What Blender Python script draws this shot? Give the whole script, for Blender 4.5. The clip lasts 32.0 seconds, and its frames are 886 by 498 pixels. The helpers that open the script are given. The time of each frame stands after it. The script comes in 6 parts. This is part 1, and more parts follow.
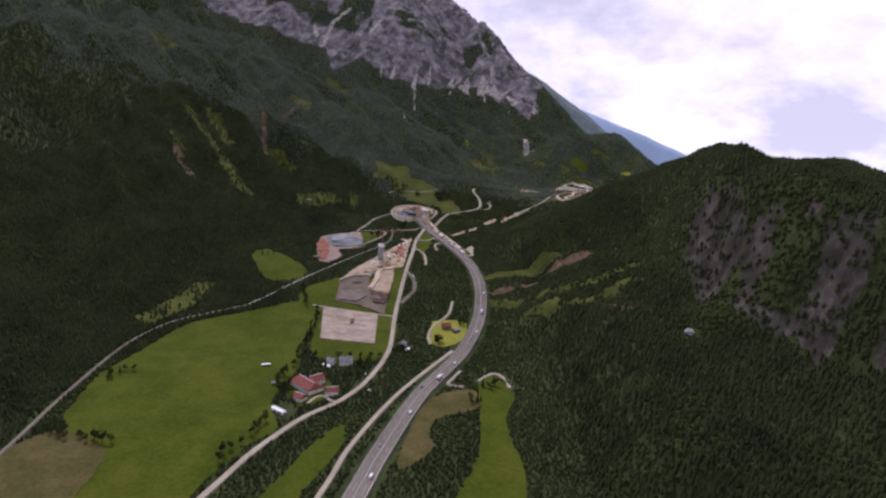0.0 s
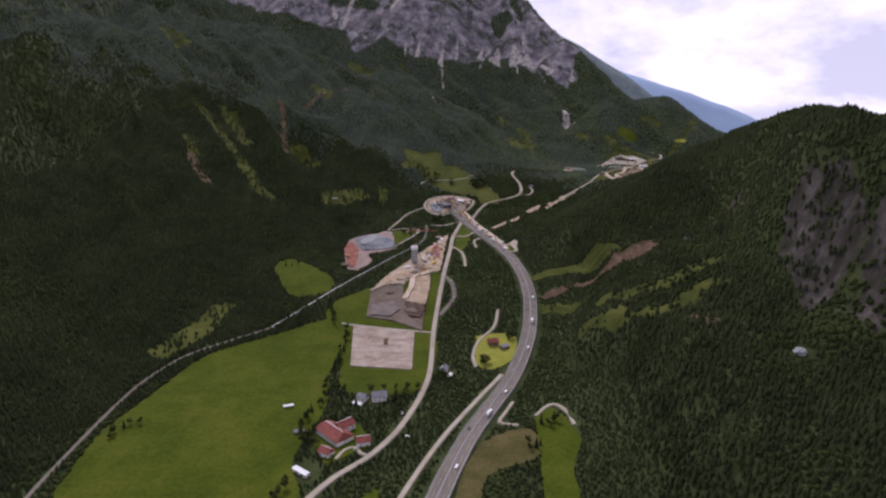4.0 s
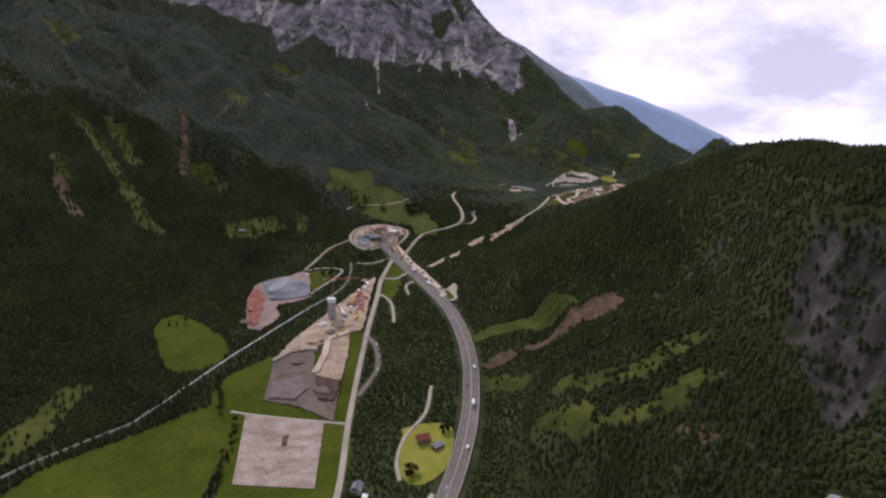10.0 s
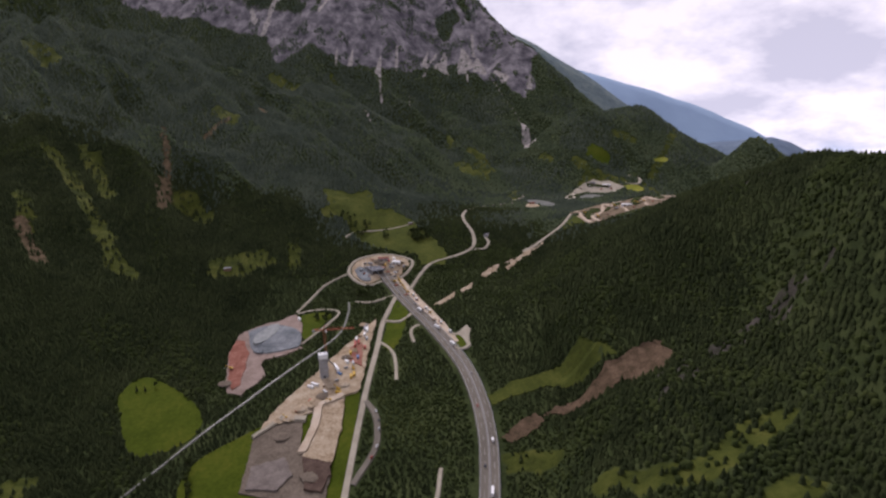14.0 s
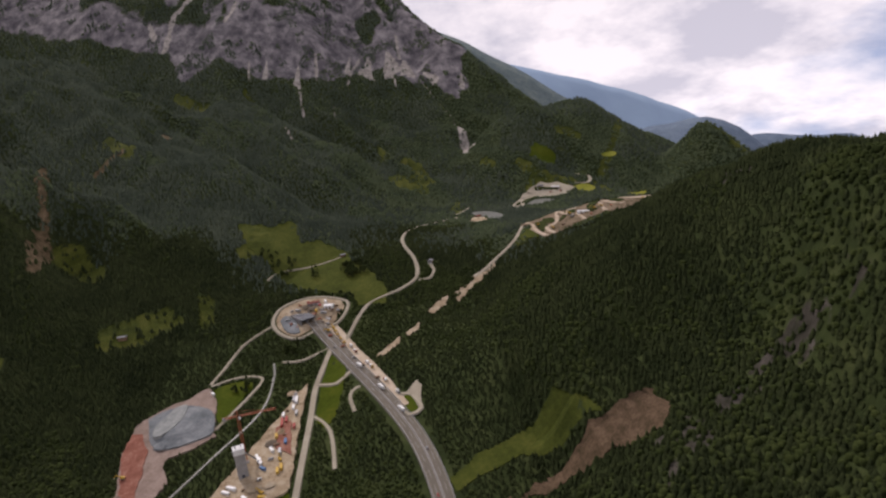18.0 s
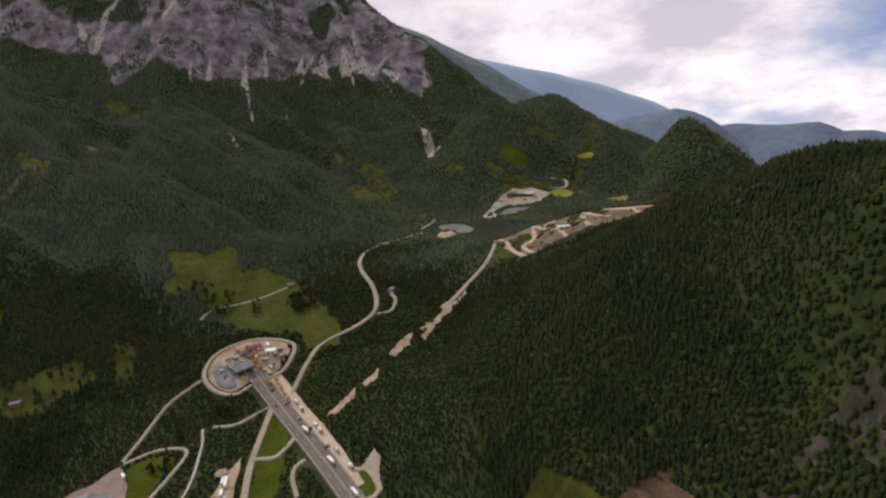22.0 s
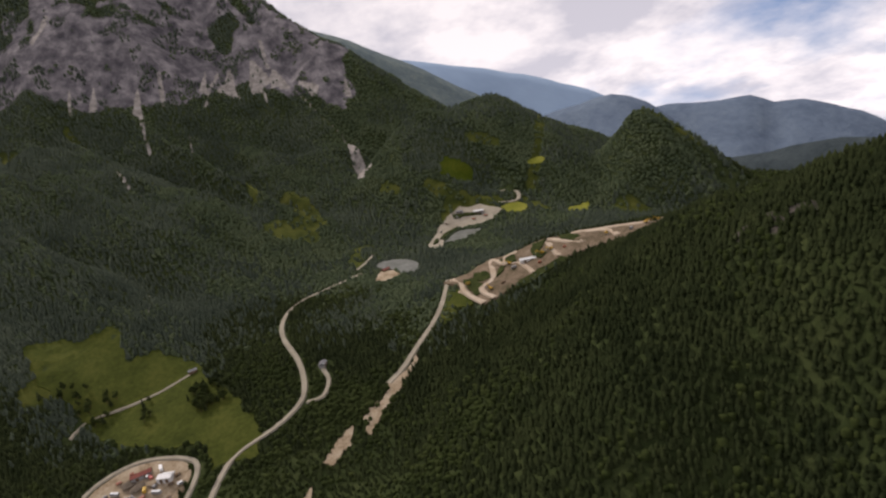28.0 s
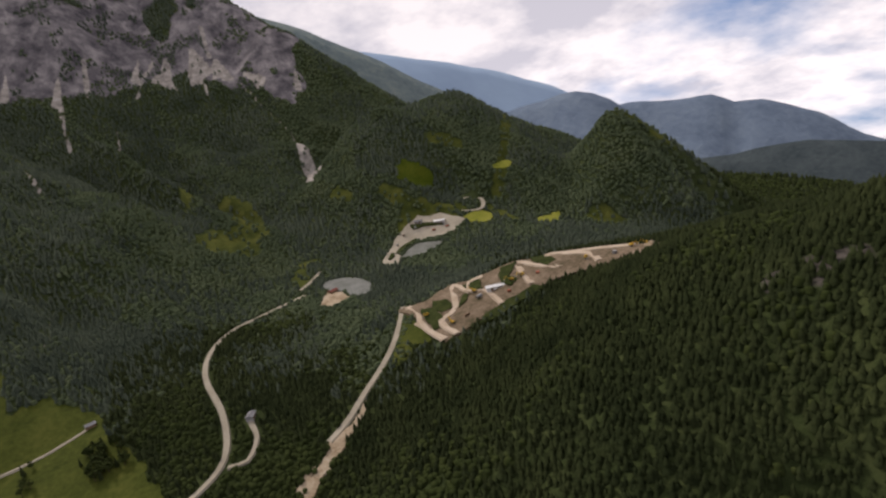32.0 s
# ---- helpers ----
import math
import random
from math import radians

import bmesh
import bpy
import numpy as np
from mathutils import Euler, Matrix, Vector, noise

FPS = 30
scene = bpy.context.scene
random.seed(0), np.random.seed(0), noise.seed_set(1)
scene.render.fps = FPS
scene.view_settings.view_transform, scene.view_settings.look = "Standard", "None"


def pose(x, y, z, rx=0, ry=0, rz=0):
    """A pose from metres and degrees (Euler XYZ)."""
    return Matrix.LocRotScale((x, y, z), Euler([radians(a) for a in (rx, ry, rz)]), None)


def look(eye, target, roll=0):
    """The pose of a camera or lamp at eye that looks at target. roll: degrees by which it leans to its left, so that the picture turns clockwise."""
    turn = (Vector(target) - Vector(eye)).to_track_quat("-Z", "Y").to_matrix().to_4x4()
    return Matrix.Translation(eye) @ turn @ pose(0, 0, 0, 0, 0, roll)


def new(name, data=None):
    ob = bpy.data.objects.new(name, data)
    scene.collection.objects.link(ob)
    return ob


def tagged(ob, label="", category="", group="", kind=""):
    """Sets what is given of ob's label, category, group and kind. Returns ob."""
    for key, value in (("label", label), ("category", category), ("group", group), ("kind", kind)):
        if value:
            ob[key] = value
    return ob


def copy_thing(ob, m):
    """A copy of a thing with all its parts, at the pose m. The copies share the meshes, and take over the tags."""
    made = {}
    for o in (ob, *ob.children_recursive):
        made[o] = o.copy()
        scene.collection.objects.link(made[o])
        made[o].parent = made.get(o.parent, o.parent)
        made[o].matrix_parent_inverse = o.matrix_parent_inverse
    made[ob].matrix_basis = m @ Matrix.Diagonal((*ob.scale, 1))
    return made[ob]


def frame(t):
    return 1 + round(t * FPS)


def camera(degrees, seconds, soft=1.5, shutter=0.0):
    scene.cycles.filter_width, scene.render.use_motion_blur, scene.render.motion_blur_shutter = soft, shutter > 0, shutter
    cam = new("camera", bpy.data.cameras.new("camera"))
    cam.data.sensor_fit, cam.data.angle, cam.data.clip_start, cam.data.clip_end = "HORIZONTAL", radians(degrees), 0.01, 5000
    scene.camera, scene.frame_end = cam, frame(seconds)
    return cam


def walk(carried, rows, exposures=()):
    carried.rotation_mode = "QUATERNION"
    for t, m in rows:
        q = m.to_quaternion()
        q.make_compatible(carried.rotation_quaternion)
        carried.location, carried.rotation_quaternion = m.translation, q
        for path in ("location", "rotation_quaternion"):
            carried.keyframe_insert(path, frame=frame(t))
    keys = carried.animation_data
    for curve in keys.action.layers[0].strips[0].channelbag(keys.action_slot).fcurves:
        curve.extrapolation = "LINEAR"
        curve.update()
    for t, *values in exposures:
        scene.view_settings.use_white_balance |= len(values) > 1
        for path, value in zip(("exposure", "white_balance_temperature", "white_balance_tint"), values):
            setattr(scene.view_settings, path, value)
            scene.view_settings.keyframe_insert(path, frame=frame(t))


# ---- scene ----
# The flight: seconds, place in metres, heading, dip and lean in degrees.
FLIGHT = [
    (0, -21.4, -26.8, 306.0, -0.44, -10.22, 5.46),
    (0.5, -21.1, -12.1, 308.4, 0.29, -10.29, 4.27),
    (1, -21.4, 1.9, 310.0, 2.16, -10.42, 2.57),
    (1.5, -21.7, 15.4, 311.5, 4.25, -10.68, 1.88),
    (2, -22.0, 29.0, 313.6, 5.39, -11.20, 1.99),
    (2.5, -22.2, 43.8, 317.0, 5.29, -11.86, 1.80),
    (3, -22.8, 58.2, 319.8, 4.62, -12.58, 1.57),
    (3.5, -22.7, 73.0, 322.2, 4.15, -13.02, 1.16),
    (5.5, -17.1, 133.4, 330.9, 1.63, -12.06, 1.19),
    (6, -15.3, 148.2, 333.2, 1.33, -11.91, 1.73),
    (6.5, -13.0, 163.0, 336.4, 0.73, -11.86, 2.21),
    (7, -10.2, 178.1, 340.3, 0.10, -12.06, 2.54),
    (7.5, -8.6, 192.3, 343.7, -0.31, -12.38, 2.41),
    (8, -7.9, 205.6, 346.4, -0.39, -12.71, 2.29),
    (8.5, -7.2, 219.0, 349.3, -0.49, -13.01, 2.20),
    (9, -5.0, 233.0, 353.0, -0.92, -13.24, 2.34),
    (9.5, -2.3, 247.2, 356.8, -1.49, -13.37, 2.06),
    (10, 0.2, 261.2, 359.8, -1.66, -13.12, 1.39),
    (10.5, 1.6, 275.1, 362.2, -1.76, -12.83, 0.98),
    (11, 2.5, 289.6, 364.5, -2.00, -12.76, 0.19),
    (11.5, 4.0, 305.2, 367.1, -1.32, -12.73, -0.19),
    (12, 6.4, 321.6, 369.9, -0.00, -12.95, 0.19),
    (12.5, 8.5, 337.1, 372.9, 0.77, -13.43, 0.25),
    (13, 10.1, 352.0, 375.9, 1.00, -13.66, -0.41),
    (13.5, 11.9, 367.1, 378.3, 0.59, -13.49, -0.69),
    (14, 14.0, 382.4, 380.5, 0.03, -13.12, -1.15),
    (14.5, 16.5, 398.0, 382.6, -0.38, -12.80, -1.84),
    (16.5, 26.1, 461.9, 388.8, -2.27, -12.91, -6.30),
    (17, 28.2, 477.6, 389.8, -3.07, -12.91, -6.91),
    (17.5, 30.7, 493.3, 390.5, -3.98, -12.91, -6.37),
    (18, 34.3, 509.3, 391.7, -5.04, -13.26, -5.92),
    (18.5, 38.3, 525.0, 393.5, -5.64, -13.70, -6.41),
    (19, 42.3, 540.1, 395.6, -5.86, -14.19, -7.93),
    (19.5, 45.6, 554.3, 397.4, -6.13, -14.37, -8.55),
    (20, 48.1, 567.5, 398.9, -6.42, -14.19, -8.95),
    (20.5, 51.1, 580.9, 399.8, -6.61, -14.08, -9.03),
    (21, 54.1, 594.6, 400.7, -6.93, -14.04, -8.31),
    (21.5, 57.7, 608.6, 401.6, -7.37, -14.07, -7.47),
    (22, 61.8, 622.6, 402.3, -7.80, -14.07, -7.16),
    (22.5, 65.3, 636.4, 403.4, -8.51, -14.06, -7.27),
    (23, 67.7, 649.0, 405.1, -9.22, -14.07, -7.66),
    (23.5, 69.8, 661.2, 407.0, -9.93, -14.07, -7.93),
    (24, 72.7, 673.8, 408.4, -10.34, -14.10, -8.20),
    (24.5, 76.5, 686.4, 409.2, -10.58, -14.15, -8.56),
    (25, 80.5, 699.1, 410.3, -11.14, -14.38, -8.38),
    (25.5, 84.5, 711.2, 411.4, -11.82, -14.85, -8.33),
    (27.5, 100.3, 760.4, 414.5, -12.32, -14.98, -11.75),
    (28, 104.2, 772.4, 414.4, -12.94, -14.86, -12.20),
    (28.5, 107.7, 783.8, 414.4, -13.56, -14.71, -12.47),
    (29, 111.4, 794.9, 415.0, -14.03, -14.75, -12.67),
    (29.5, 115.3, 805.9, 415.9, -14.21, -14.70, -12.87),
    (30, 119.5, 817.0, 416.1, -14.62, -14.84, -13.05),
    (30.5, 123.6, 827.7, 416.1, -15.18, -15.14, -12.99),
    (31, 127.6, 838.4, 416.3, -15.68, -15.35, -11.88),
    (31.5, 132.9, 849.3, 416.7, -16.23, -15.75, -11.23),
    (32, 138.6, 859.7, 417.1, -16.60, -16.21, -11.23),
]


def flight_pose(x, y, z, heading, dip, lean):
    h, d = radians(heading), radians(dip)
    ahead = Vector((-math.sin(h) * math.cos(d), math.cos(h) * math.cos(d), math.sin(d)))
    return look((x, y, z), Vector((x, y, z)) + ahead * 100, lean)


cam = camera(75.1, 32.0, soft=2.4)
walk(cam, [(t, flight_pose(*row)) for t, *row in FLIGHT], [(0, 0.58, 5800, 33), (12, 0.46, 5900, 30), (19, 0.37, 6450, 23), (32, 0.37, 6550, 20)])

# ---- sky and sun ----
world = bpy.data.worlds.new("overcast_alpine_sky")
scene.world = world
world.use_nodes = True
SUN_HEIGHT, SUN_BEARING = 46.0, -30.0  # degrees; the bearing turns from straight ahead, to the right where positive


def sky_nodes():
    nt = world.node_tree
    n, l = nt.nodes, nt.links
    n.clear()

    def add(kind, **given):
        node = n.new(kind)
        for key, value in given.items():
            if key == "operation":
                node.operation = value
            elif key == "blend_type":
                node.blend_type = value
            elif key == "data_type":
                node.data_type = value
        return node

    co = add("ShaderNodeTexCoord")
    split = add("ShaderNodeSeparateXYZ")
    l.new(co.outputs["Generated"], split.inputs[0])
    # the valley falls away ahead, so the sky is carried on below eye level
    up = add("ShaderNodeMath", operation="MULTIPLY_ADD")
    l.new(split.outputs["Z"], up.inputs[0])
    up.inputs[1].default_value, up.inputs[2].default_value = 0.8, 0.34
    top = add("ShaderNodeMath", operation="MAXIMUM")
    l.new(up.outputs[0], top.inputs[0])
    top.inputs[1].default_value = 0.05
    way = add("ShaderNodeCombineXYZ")
    l.new(split.outputs["X"], way.inputs[0])
    l.new(split.outputs["Y"], way.inputs[1])
    l.new(top.outputs[0], way.inputs[2])
    sky = add("ShaderNodeTexSky")
    sky.sky_type = "NISHITA"
    sky.sun_disc = False
    sky.sun_elevation, sky.sun_rotation = radians(SUN_HEIGHT), radians(SUN_BEARING)
    sky.air_density, sky.dust_density = 1.0, 1.5
    l.new(way.outputs[0], sky.inputs["Vector"])
    blue = add("ShaderNodeMix", data_type="RGBA", blend_type="MULTIPLY")
    blue.inputs["Factor"].default_value = 1.0
    l.new(sky.outputs[0], blue.inputs["A"])
    blue.inputs["B"].default_value = (SKY, SKY, SKY, 1)
    # clouds on a flat layer: the way divided by its height
    flat = add("ShaderNodeVectorMath", operation="DIVIDE")
    l.new(way.outputs[0], flat.inputs[0])
    tops = add("ShaderNodeCombineXYZ")
    for k in range(3):
        l.new(top.outputs[0], tops.inputs[k])
    l.new(tops.outputs[0], flat.inputs[1])
    cover = add("ShaderNodeTexNoise")
    cover.inputs["Scale"].default_value, cover.inputs["Detail"].default_value, cover.inputs["Roughness"].default_value = 0.75, 7, 0.55
    l.new(flat.outputs[0], cover.inputs["Vector"])
    ramp = add("ShaderNodeValToRGB")
    ramp.color_ramp.elements[0].position, ramp.color_ramp.elements[1].position = 0.35, 0.48
    l.new(cover.outputs["Fac"], ramp.inputs[0])
    shade = add("ShaderNodeTexNoise")
    shade.inputs["Scale"].default_value, shade.inputs["Detail"].default_value, shade.inputs["Roughness"].default_value = 1.7, 6, 0.6
    shift = add("ShaderNodeVectorMath", operation="ADD")
    shift.inputs[1].default_value = (3.1, 7.7, 0)
    l.new(flat.outputs[0], shift.inputs[0])
    l.new(shift.outputs[0], shade.inputs["Vector"])
    tone = add("ShaderNodeValToRGB")
    e = tone.color_ramp.elements
    e[0].position, e[0].color = 0.38, (0.52, 0.525, 0.565, 1)
    e[1].position, e[1].color = 0.54, (0.845, 0.82, 0.80, 1)
    l.new(shade.outputs["Fac"], tone.inputs[0])
    # overhead the layer is thicker and dimmer than towards the skyline
    dim = add("ShaderNodeMapRange")
    dim.inputs["From Min"].default_value, dim.inputs["From Max"].default_value = 0.25, 0.9
    dim.inputs["To Min"].default_value, dim.inputs["To Max"].default_value = 1.0, OVERHEAD
    l.new(top.outputs[0], dim.inputs["Value"])
    cloud = add("ShaderNodeVectorMath", operation="SCALE")
    l.new(tone.outputs[0], cloud.inputs[0])
    l.new(dim.outputs[0], cloud.inputs["Scale"])
    both = add("ShaderNodeMix", data_type="RGBA")
    l.new(ramp.outputs[0], both.inputs["Factor"])
    l.new(blue.outputs["Result"], both.inputs["A"])
    l.new(cloud.outputs[0], both.inputs["B"])
    out = add("ShaderNodeBackground")
    out.inputs["Strength"].default_value = 1.0
    l.new(both.outputs["Result"], out.inputs["Color"])
    end = add("ShaderNodeOutputWorld")
    l.new(out.outputs[0], end.inputs["Surface"])


SKY, OVERHEAD = 0.10, 0.66
sky_nodes()
sun = new("sun", bpy.data.lights.new("sun", "SUN"))
sun.data.energy, sun.data.angle, sun.data.color = 1.8, radians(10), (1.0, 0.95, 0.86)
_a, _b = radians(SUN_HEIGHT), radians(SUN_BEARING)
sun.matrix_world = look((0, 0, 900), Vector((0, 0, 900)) - Vector((math.sin(_b) * math.cos(_a), math.cos(_b) * math.cos(_a), math.sin(_a))))

# ---- materials ----
def surface(name, colours, size=6.0, fine=0.6, rough=0.9, bump=0.3, island=0.0, metal=0.0, stretch=(1, 1, 1), bump_depth=0.2, thin=0.0):
    """A procedural surface: up to four colours mixed by noise of two sizes in metres, with relief; island: how far each piece differs in tone."""
    m = bpy.data.materials.new(name)
    m.use_nodes = True
    n, l = m.node_tree.nodes, m.node_tree.links
    b = n["Principled BSDF"]
    geo, mapping = n.new("ShaderNodeNewGeometry"), n.new("ShaderNodeMapping")
    mapping.inputs["Scale"].default_value = stretch
    l.new(geo.outputs["Position"], mapping.inputs["Vector"])
    big, small = n.new("ShaderNodeTexNoise"), n.new("ShaderNodeTexNoise")
    for node, s, d in ((big, size, 6), (small, fine, 4)):
        node.inputs["Scale"].default_value, node.inputs["Detail"].default_value, node.inputs["Roughness"].default_value = 1 / s, d, 0.62
        l.new(mapping.outputs[0], node.inputs["Vector"])
    mean = n.new("ShaderNodeMath")
    mean.operation = "MULTIPLY_ADD"
    mean.inputs[1].default_value = 0.45
    l.new(small.outputs["Fac"], mean.inputs[0])
    part = n.new("ShaderNodeMath")
    part.operation = "MULTIPLY"
    part.inputs[1].default_value = 0.62
    l.new(big.outputs["Fac"], part.inputs[0])
    l.new(part.outputs[0], mean.inputs[2])
    last = mean.outputs[0]
    ramp = n.new("ShaderNodeValToRGB")
    e = ramp.color_ramp.elements
    while len(e) < len(colours):
        e.new(0.5)
    for k, c in enumerate(colours):
        e[k].position, e[k].color = 0.38 + 0.30 * k / max(1, len(colours) - 1), (*c, 1)
    l.new(last, ramp.inputs[0])
    col = ramp.outputs[0]
    if island:
        vary = n.new("ShaderNodeHueSaturation")
        span = n.new("ShaderNodeMapRange")
        span.inputs["To Min"].default_value, span.inputs["To Max"].default_value = 1 - island, 1 + island
        l.new(geo.outputs["Random Per Island"], span.inputs["Value"])
        l.new(span.outputs[0], vary.inputs["Value"])
        l.new(col, vary.inputs["Color"])
        col = vary.outputs[0]
    l.new(col, b.inputs["Base Color"])
    b.inputs["Roughness"].default_value, b.inputs["Metallic"].default_value = rough, metal
    b.inputs["Specular IOR Level"].default_value = 0.25 if rough < 0.9 else 0.06
    if bump:
        bm_ = n.new("ShaderNodeBump")
        bm_.inputs["Strength"].default_value, bm_.inputs["Distance"].default_value = bump, bump_depth
        l.new(mean.outputs[0], bm_.inputs["Height"])
        l.new(bm_.outputs[0], b.inputs["Normal"])
    if thin:
        # leaves and needles let part of the light through
        through_, both = n.new("ShaderNodeBsdfTranslucent"), n.new("ShaderNodeMixShader")
        both.inputs[0].default_value = thin
        l.new(col, through_.inputs["Color"])
        l.new(b.outputs[0], both.inputs[1])
        l.new(through_.outputs[0], both.inputs[2])
        l.new(both.outputs[0], n["Material Output"].inputs["Surface"])
    return m


def plain(name, c, rough=0.6, metal=0.0):
    return surface(name, [tuple(v * 0.82 for v in c), c, tuple(min(1, v * 1.1) for v in c)], 2.0, 0.3, rough, 0.1, 0, metal, bump_depth=0.02)


EARTH = surface("brown_landslip_earth", [(0.048, 0.038, 0.020), (0.092, 0.062, 0.038), (0.145, 0.100, 0.064)], 9, 2, 0.95, 0.6, bump_depth=0.8)
ALP_GRASS = surface("rough_alpine_grass", [(0.032, 0.042, 0.008), (0.054, 0.066, 0.012), (0.085, 0.092, 0.019)], 35, 4, 0.95, 0.4, bump_depth=0.6)
MEADOW = surface("mown_meadow_grass", [(0.034, 0.050, 0.003), (0.050, 0.070, 0.005), (0.080, 0.090, 0.009)], 42, 4, 0.95, 0.4, bump_depth=0.4)
MEADOW_BRIGHT = surface("sunlit_yellow_meadow", [(0.13, 0.16, 0.02), (0.2, 0.21, 0.03), (0.26, 0.25, 0.05)], 18, 2, 0.95, 0.3, bump_depth=0.3)
DRY_FIELD = surface("dry_olive_brown_field", [(0.050, 0.052, 0.014), (0.075, 0.068, 0.022), (0.110, 0.088, 0.036)], 22, 3, 0.95, 0.3, bump_depth=0.3)
GRAVEL_PAD = surface("levelled_gravel", [(0.17, 0.13, 0.095), (0.26, 0.21, 0.16), (0.34, 0.285, 0.225), (0.41, 0.355, 0.29)], 10, 1.6, 0.95, 0.5, stretch=(0.5, 1, 1), bump_depth=0.4)
SPOIL_DARK = surface("grey_brown_spoil", [(0.095, 0.078, 0.058), (0.145, 0.118, 0.088), (0.185, 0.152, 0.115)], 20, 2.5, 0.95, 0.6, bump_depth=0.8)
SPOIL_TAN = surface("tan_sand_and_gravel", [(0.19, 0.14, 0.085), (0.29, 0.22, 0.14), (0.39, 0.315, 0.215), (0.45, 0.38, 0.285)], 13, 2, 0.95, 0.6, bump_depth=0.6)
WORKS_EARTH = surface("raw_brown_earth_and_scrub", [(0.05, 0.055, 0.024), (0.125, 0.096, 0.06), (0.19, 0.145, 0.098), (0.26, 0.20, 0.14)], 22, 3, 0.95, 0.6, bump_depth=0.8)
BLUE_SPOIL = surface("blue_grey_crushed_rock", [(0.105, 0.118, 0.122), (0.165, 0.18, 0.185), (0.26, 0.272, 0.272)], 16, 1.5, 0.95, 0.6, bump_depth=0.6)
PALE_SPOIL = surface("pale_grey_crushed_rock", [(0.17, 0.185, 0.18), (0.25, 0.262, 0.25), (0.33, 0.34, 0.32)], 9, 1.5, 0.95, 0.6, bump_depth=0.5)
SPOIL_PINK = surface("pinkish_grey_spoil", [(0.17, 0.125, 0.10), (0.25, 0.19, 0.155), (0.32, 0.25, 0.21)], 14, 2, 0.95, 0.6, bump_depth=0.6)
RED_SPOIL = surface("rust_red_spoil", [(0.15, 0.06, 0.04), (0.24, 0.10, 0.07), (0.31, 0.17, 0.125)], 14, 2, 0.95, 0.6, bump_depth=0.6)
ASPHALT = surface("worn_grey_asphalt", [(0.115, 0.102, 0.082), (0.155, 0.138, 0.110), (0.20, 0.178, 0.142)], 30, 0.8, 0.95, 0.2, stretch=(1, 0.2, 1), bump_depth=0.02)
TRACK = surface("pale_gravel_road", [(0.25, 0.22, 0.165), (0.33, 0.295, 0.225), (0.40, 0.36, 0.28)], 22, 1.2, 0.95, 0.3, bump_depth=0.1)
HAUL = surface("tan_haul_road", [(0.36, 0.28, 0.195), (0.46, 0.375, 0.275), (0.53, 0.45, 0.35)], 16, 1.5, 0.95, 0.4, bump_depth=0.2)
SCRUB = surface("dark_green_scrub", [(0.018, 0.026, 0.007), (0.034, 0.045, 0.012), (0.06, 0.068, 0.022)], 7, 1.5, 0.95, 0.8, bump_depth=1.5)
SPOIL_BROWN = surface("dark_reddish_brown_soil", [(0.055, 0.035, 0.026), (0.085, 0.058, 0.044), (0.12, 0.085, 0.065)], 9, 1.5, 0.95, 0.7, bump_depth=0.8)
SPOIL_GREY = surface("grey_brown_gravel", [(0.12, 0.10, 0.085), (0.165, 0.14, 0.12), (0.21, 0.18, 0.155)], 8, 1.5, 0.95, 0.6, bump_depth=0.6)
STREAM = surface("shaded_mountain_stream", [(0.045, 0.046, 0.034), (0.085, 0.086, 0.070), (0.16, 0.16, 0.14)], 7, 1.0, 0.4, 0.3, bump_depth=0.1)
WATER = surface("pale_mountain_stream", [(0.10, 0.105, 0.085), (0.16, 0.165, 0.145), (0.26, 0.265, 0.235)], 10, 1.2, 0.3, 0.3, bump_depth=0.1)
CONIFER = surface("spruce_needles", [(0.022, 0.031, 0.012), (0.038, 0.050, 0.019), (0.058, 0.072, 0.027)], 60, 9, 0.95, 0, island=0.12, thin=0.4)
# spruce needles again, with the haze of distance mixed into the colour
CONIFER_HAZE = surface("spruce_needles_haze_tint", [(0.055, 0.073, 0.052), (0.084, 0.106, 0.074), (0.118, 0.142, 0.096)], 90, 14, 0.95, 0, island=0.08, thin=0.4)
LEAVES = surface("beech_leaves", [(0.028, 0.040, 0.012), (0.047, 0.063, 0.019), (0.072, 0.090, 0.028)], 45, 8, 0.95, 0, island=0.12, thin=0.4)
# beech leaves again, lightened for haze and sun on the far woods
LEAVES_HAZE = surface("beech_leaves_haze_tint", [(0.072, 0.097, 0.054), (0.105, 0.136, 0.072), (0.142, 0.172, 0.090)], 70, 12, 0.95, 0, island=0.08, thin=0.4)
BARK = surface("brown_bark", [(0.06, 0.045, 0.03), (0.10, 0.075, 0.05)], 2, 0.3, 0.95, 0.5)
# the four range colours carry the haze of distance in the base colour
DARK_RANGE = surface("dark_forest_ridge_haze_tint", [(0.034, 0.046, 0.050), (0.048, 0.062, 0.066), (0.062, 0.078, 0.080)], 60, 12, 1.0, 0.6, bump_depth=8)
GREEN_RANGE = surface("wooded_mountain_side_haze_tint", [(0.095, 0.125, 0.135), (0.13, 0.165, 0.165), (0.18, 0.215, 0.195)], 110, 22, 1.0, 0.6, bump_depth=22)
BLUE_RANGE = surface("far_forest_slopes_haze_tint", [(0.10, 0.135, 0.185), (0.13, 0.17, 0.225), (0.16, 0.205, 0.255)], 260, 40, 1.0, 0.6, bump_depth=30)
FAR_RANGE = surface("farthest_range_haze_tint", [(0.25, 0.34, 0.46), (0.29, 0.39, 0.51)], 700, 120, 1.0, 0.2, bump_depth=20)
ROOF_RED = surface("weathered_red_roof_tiles", [(0.13, 0.04, 0.03), (0.19, 0.055, 0.04), (0.25, 0.085, 0.06)], 5, 0.5, 0.85, 0.3, bump_depth=0.05)
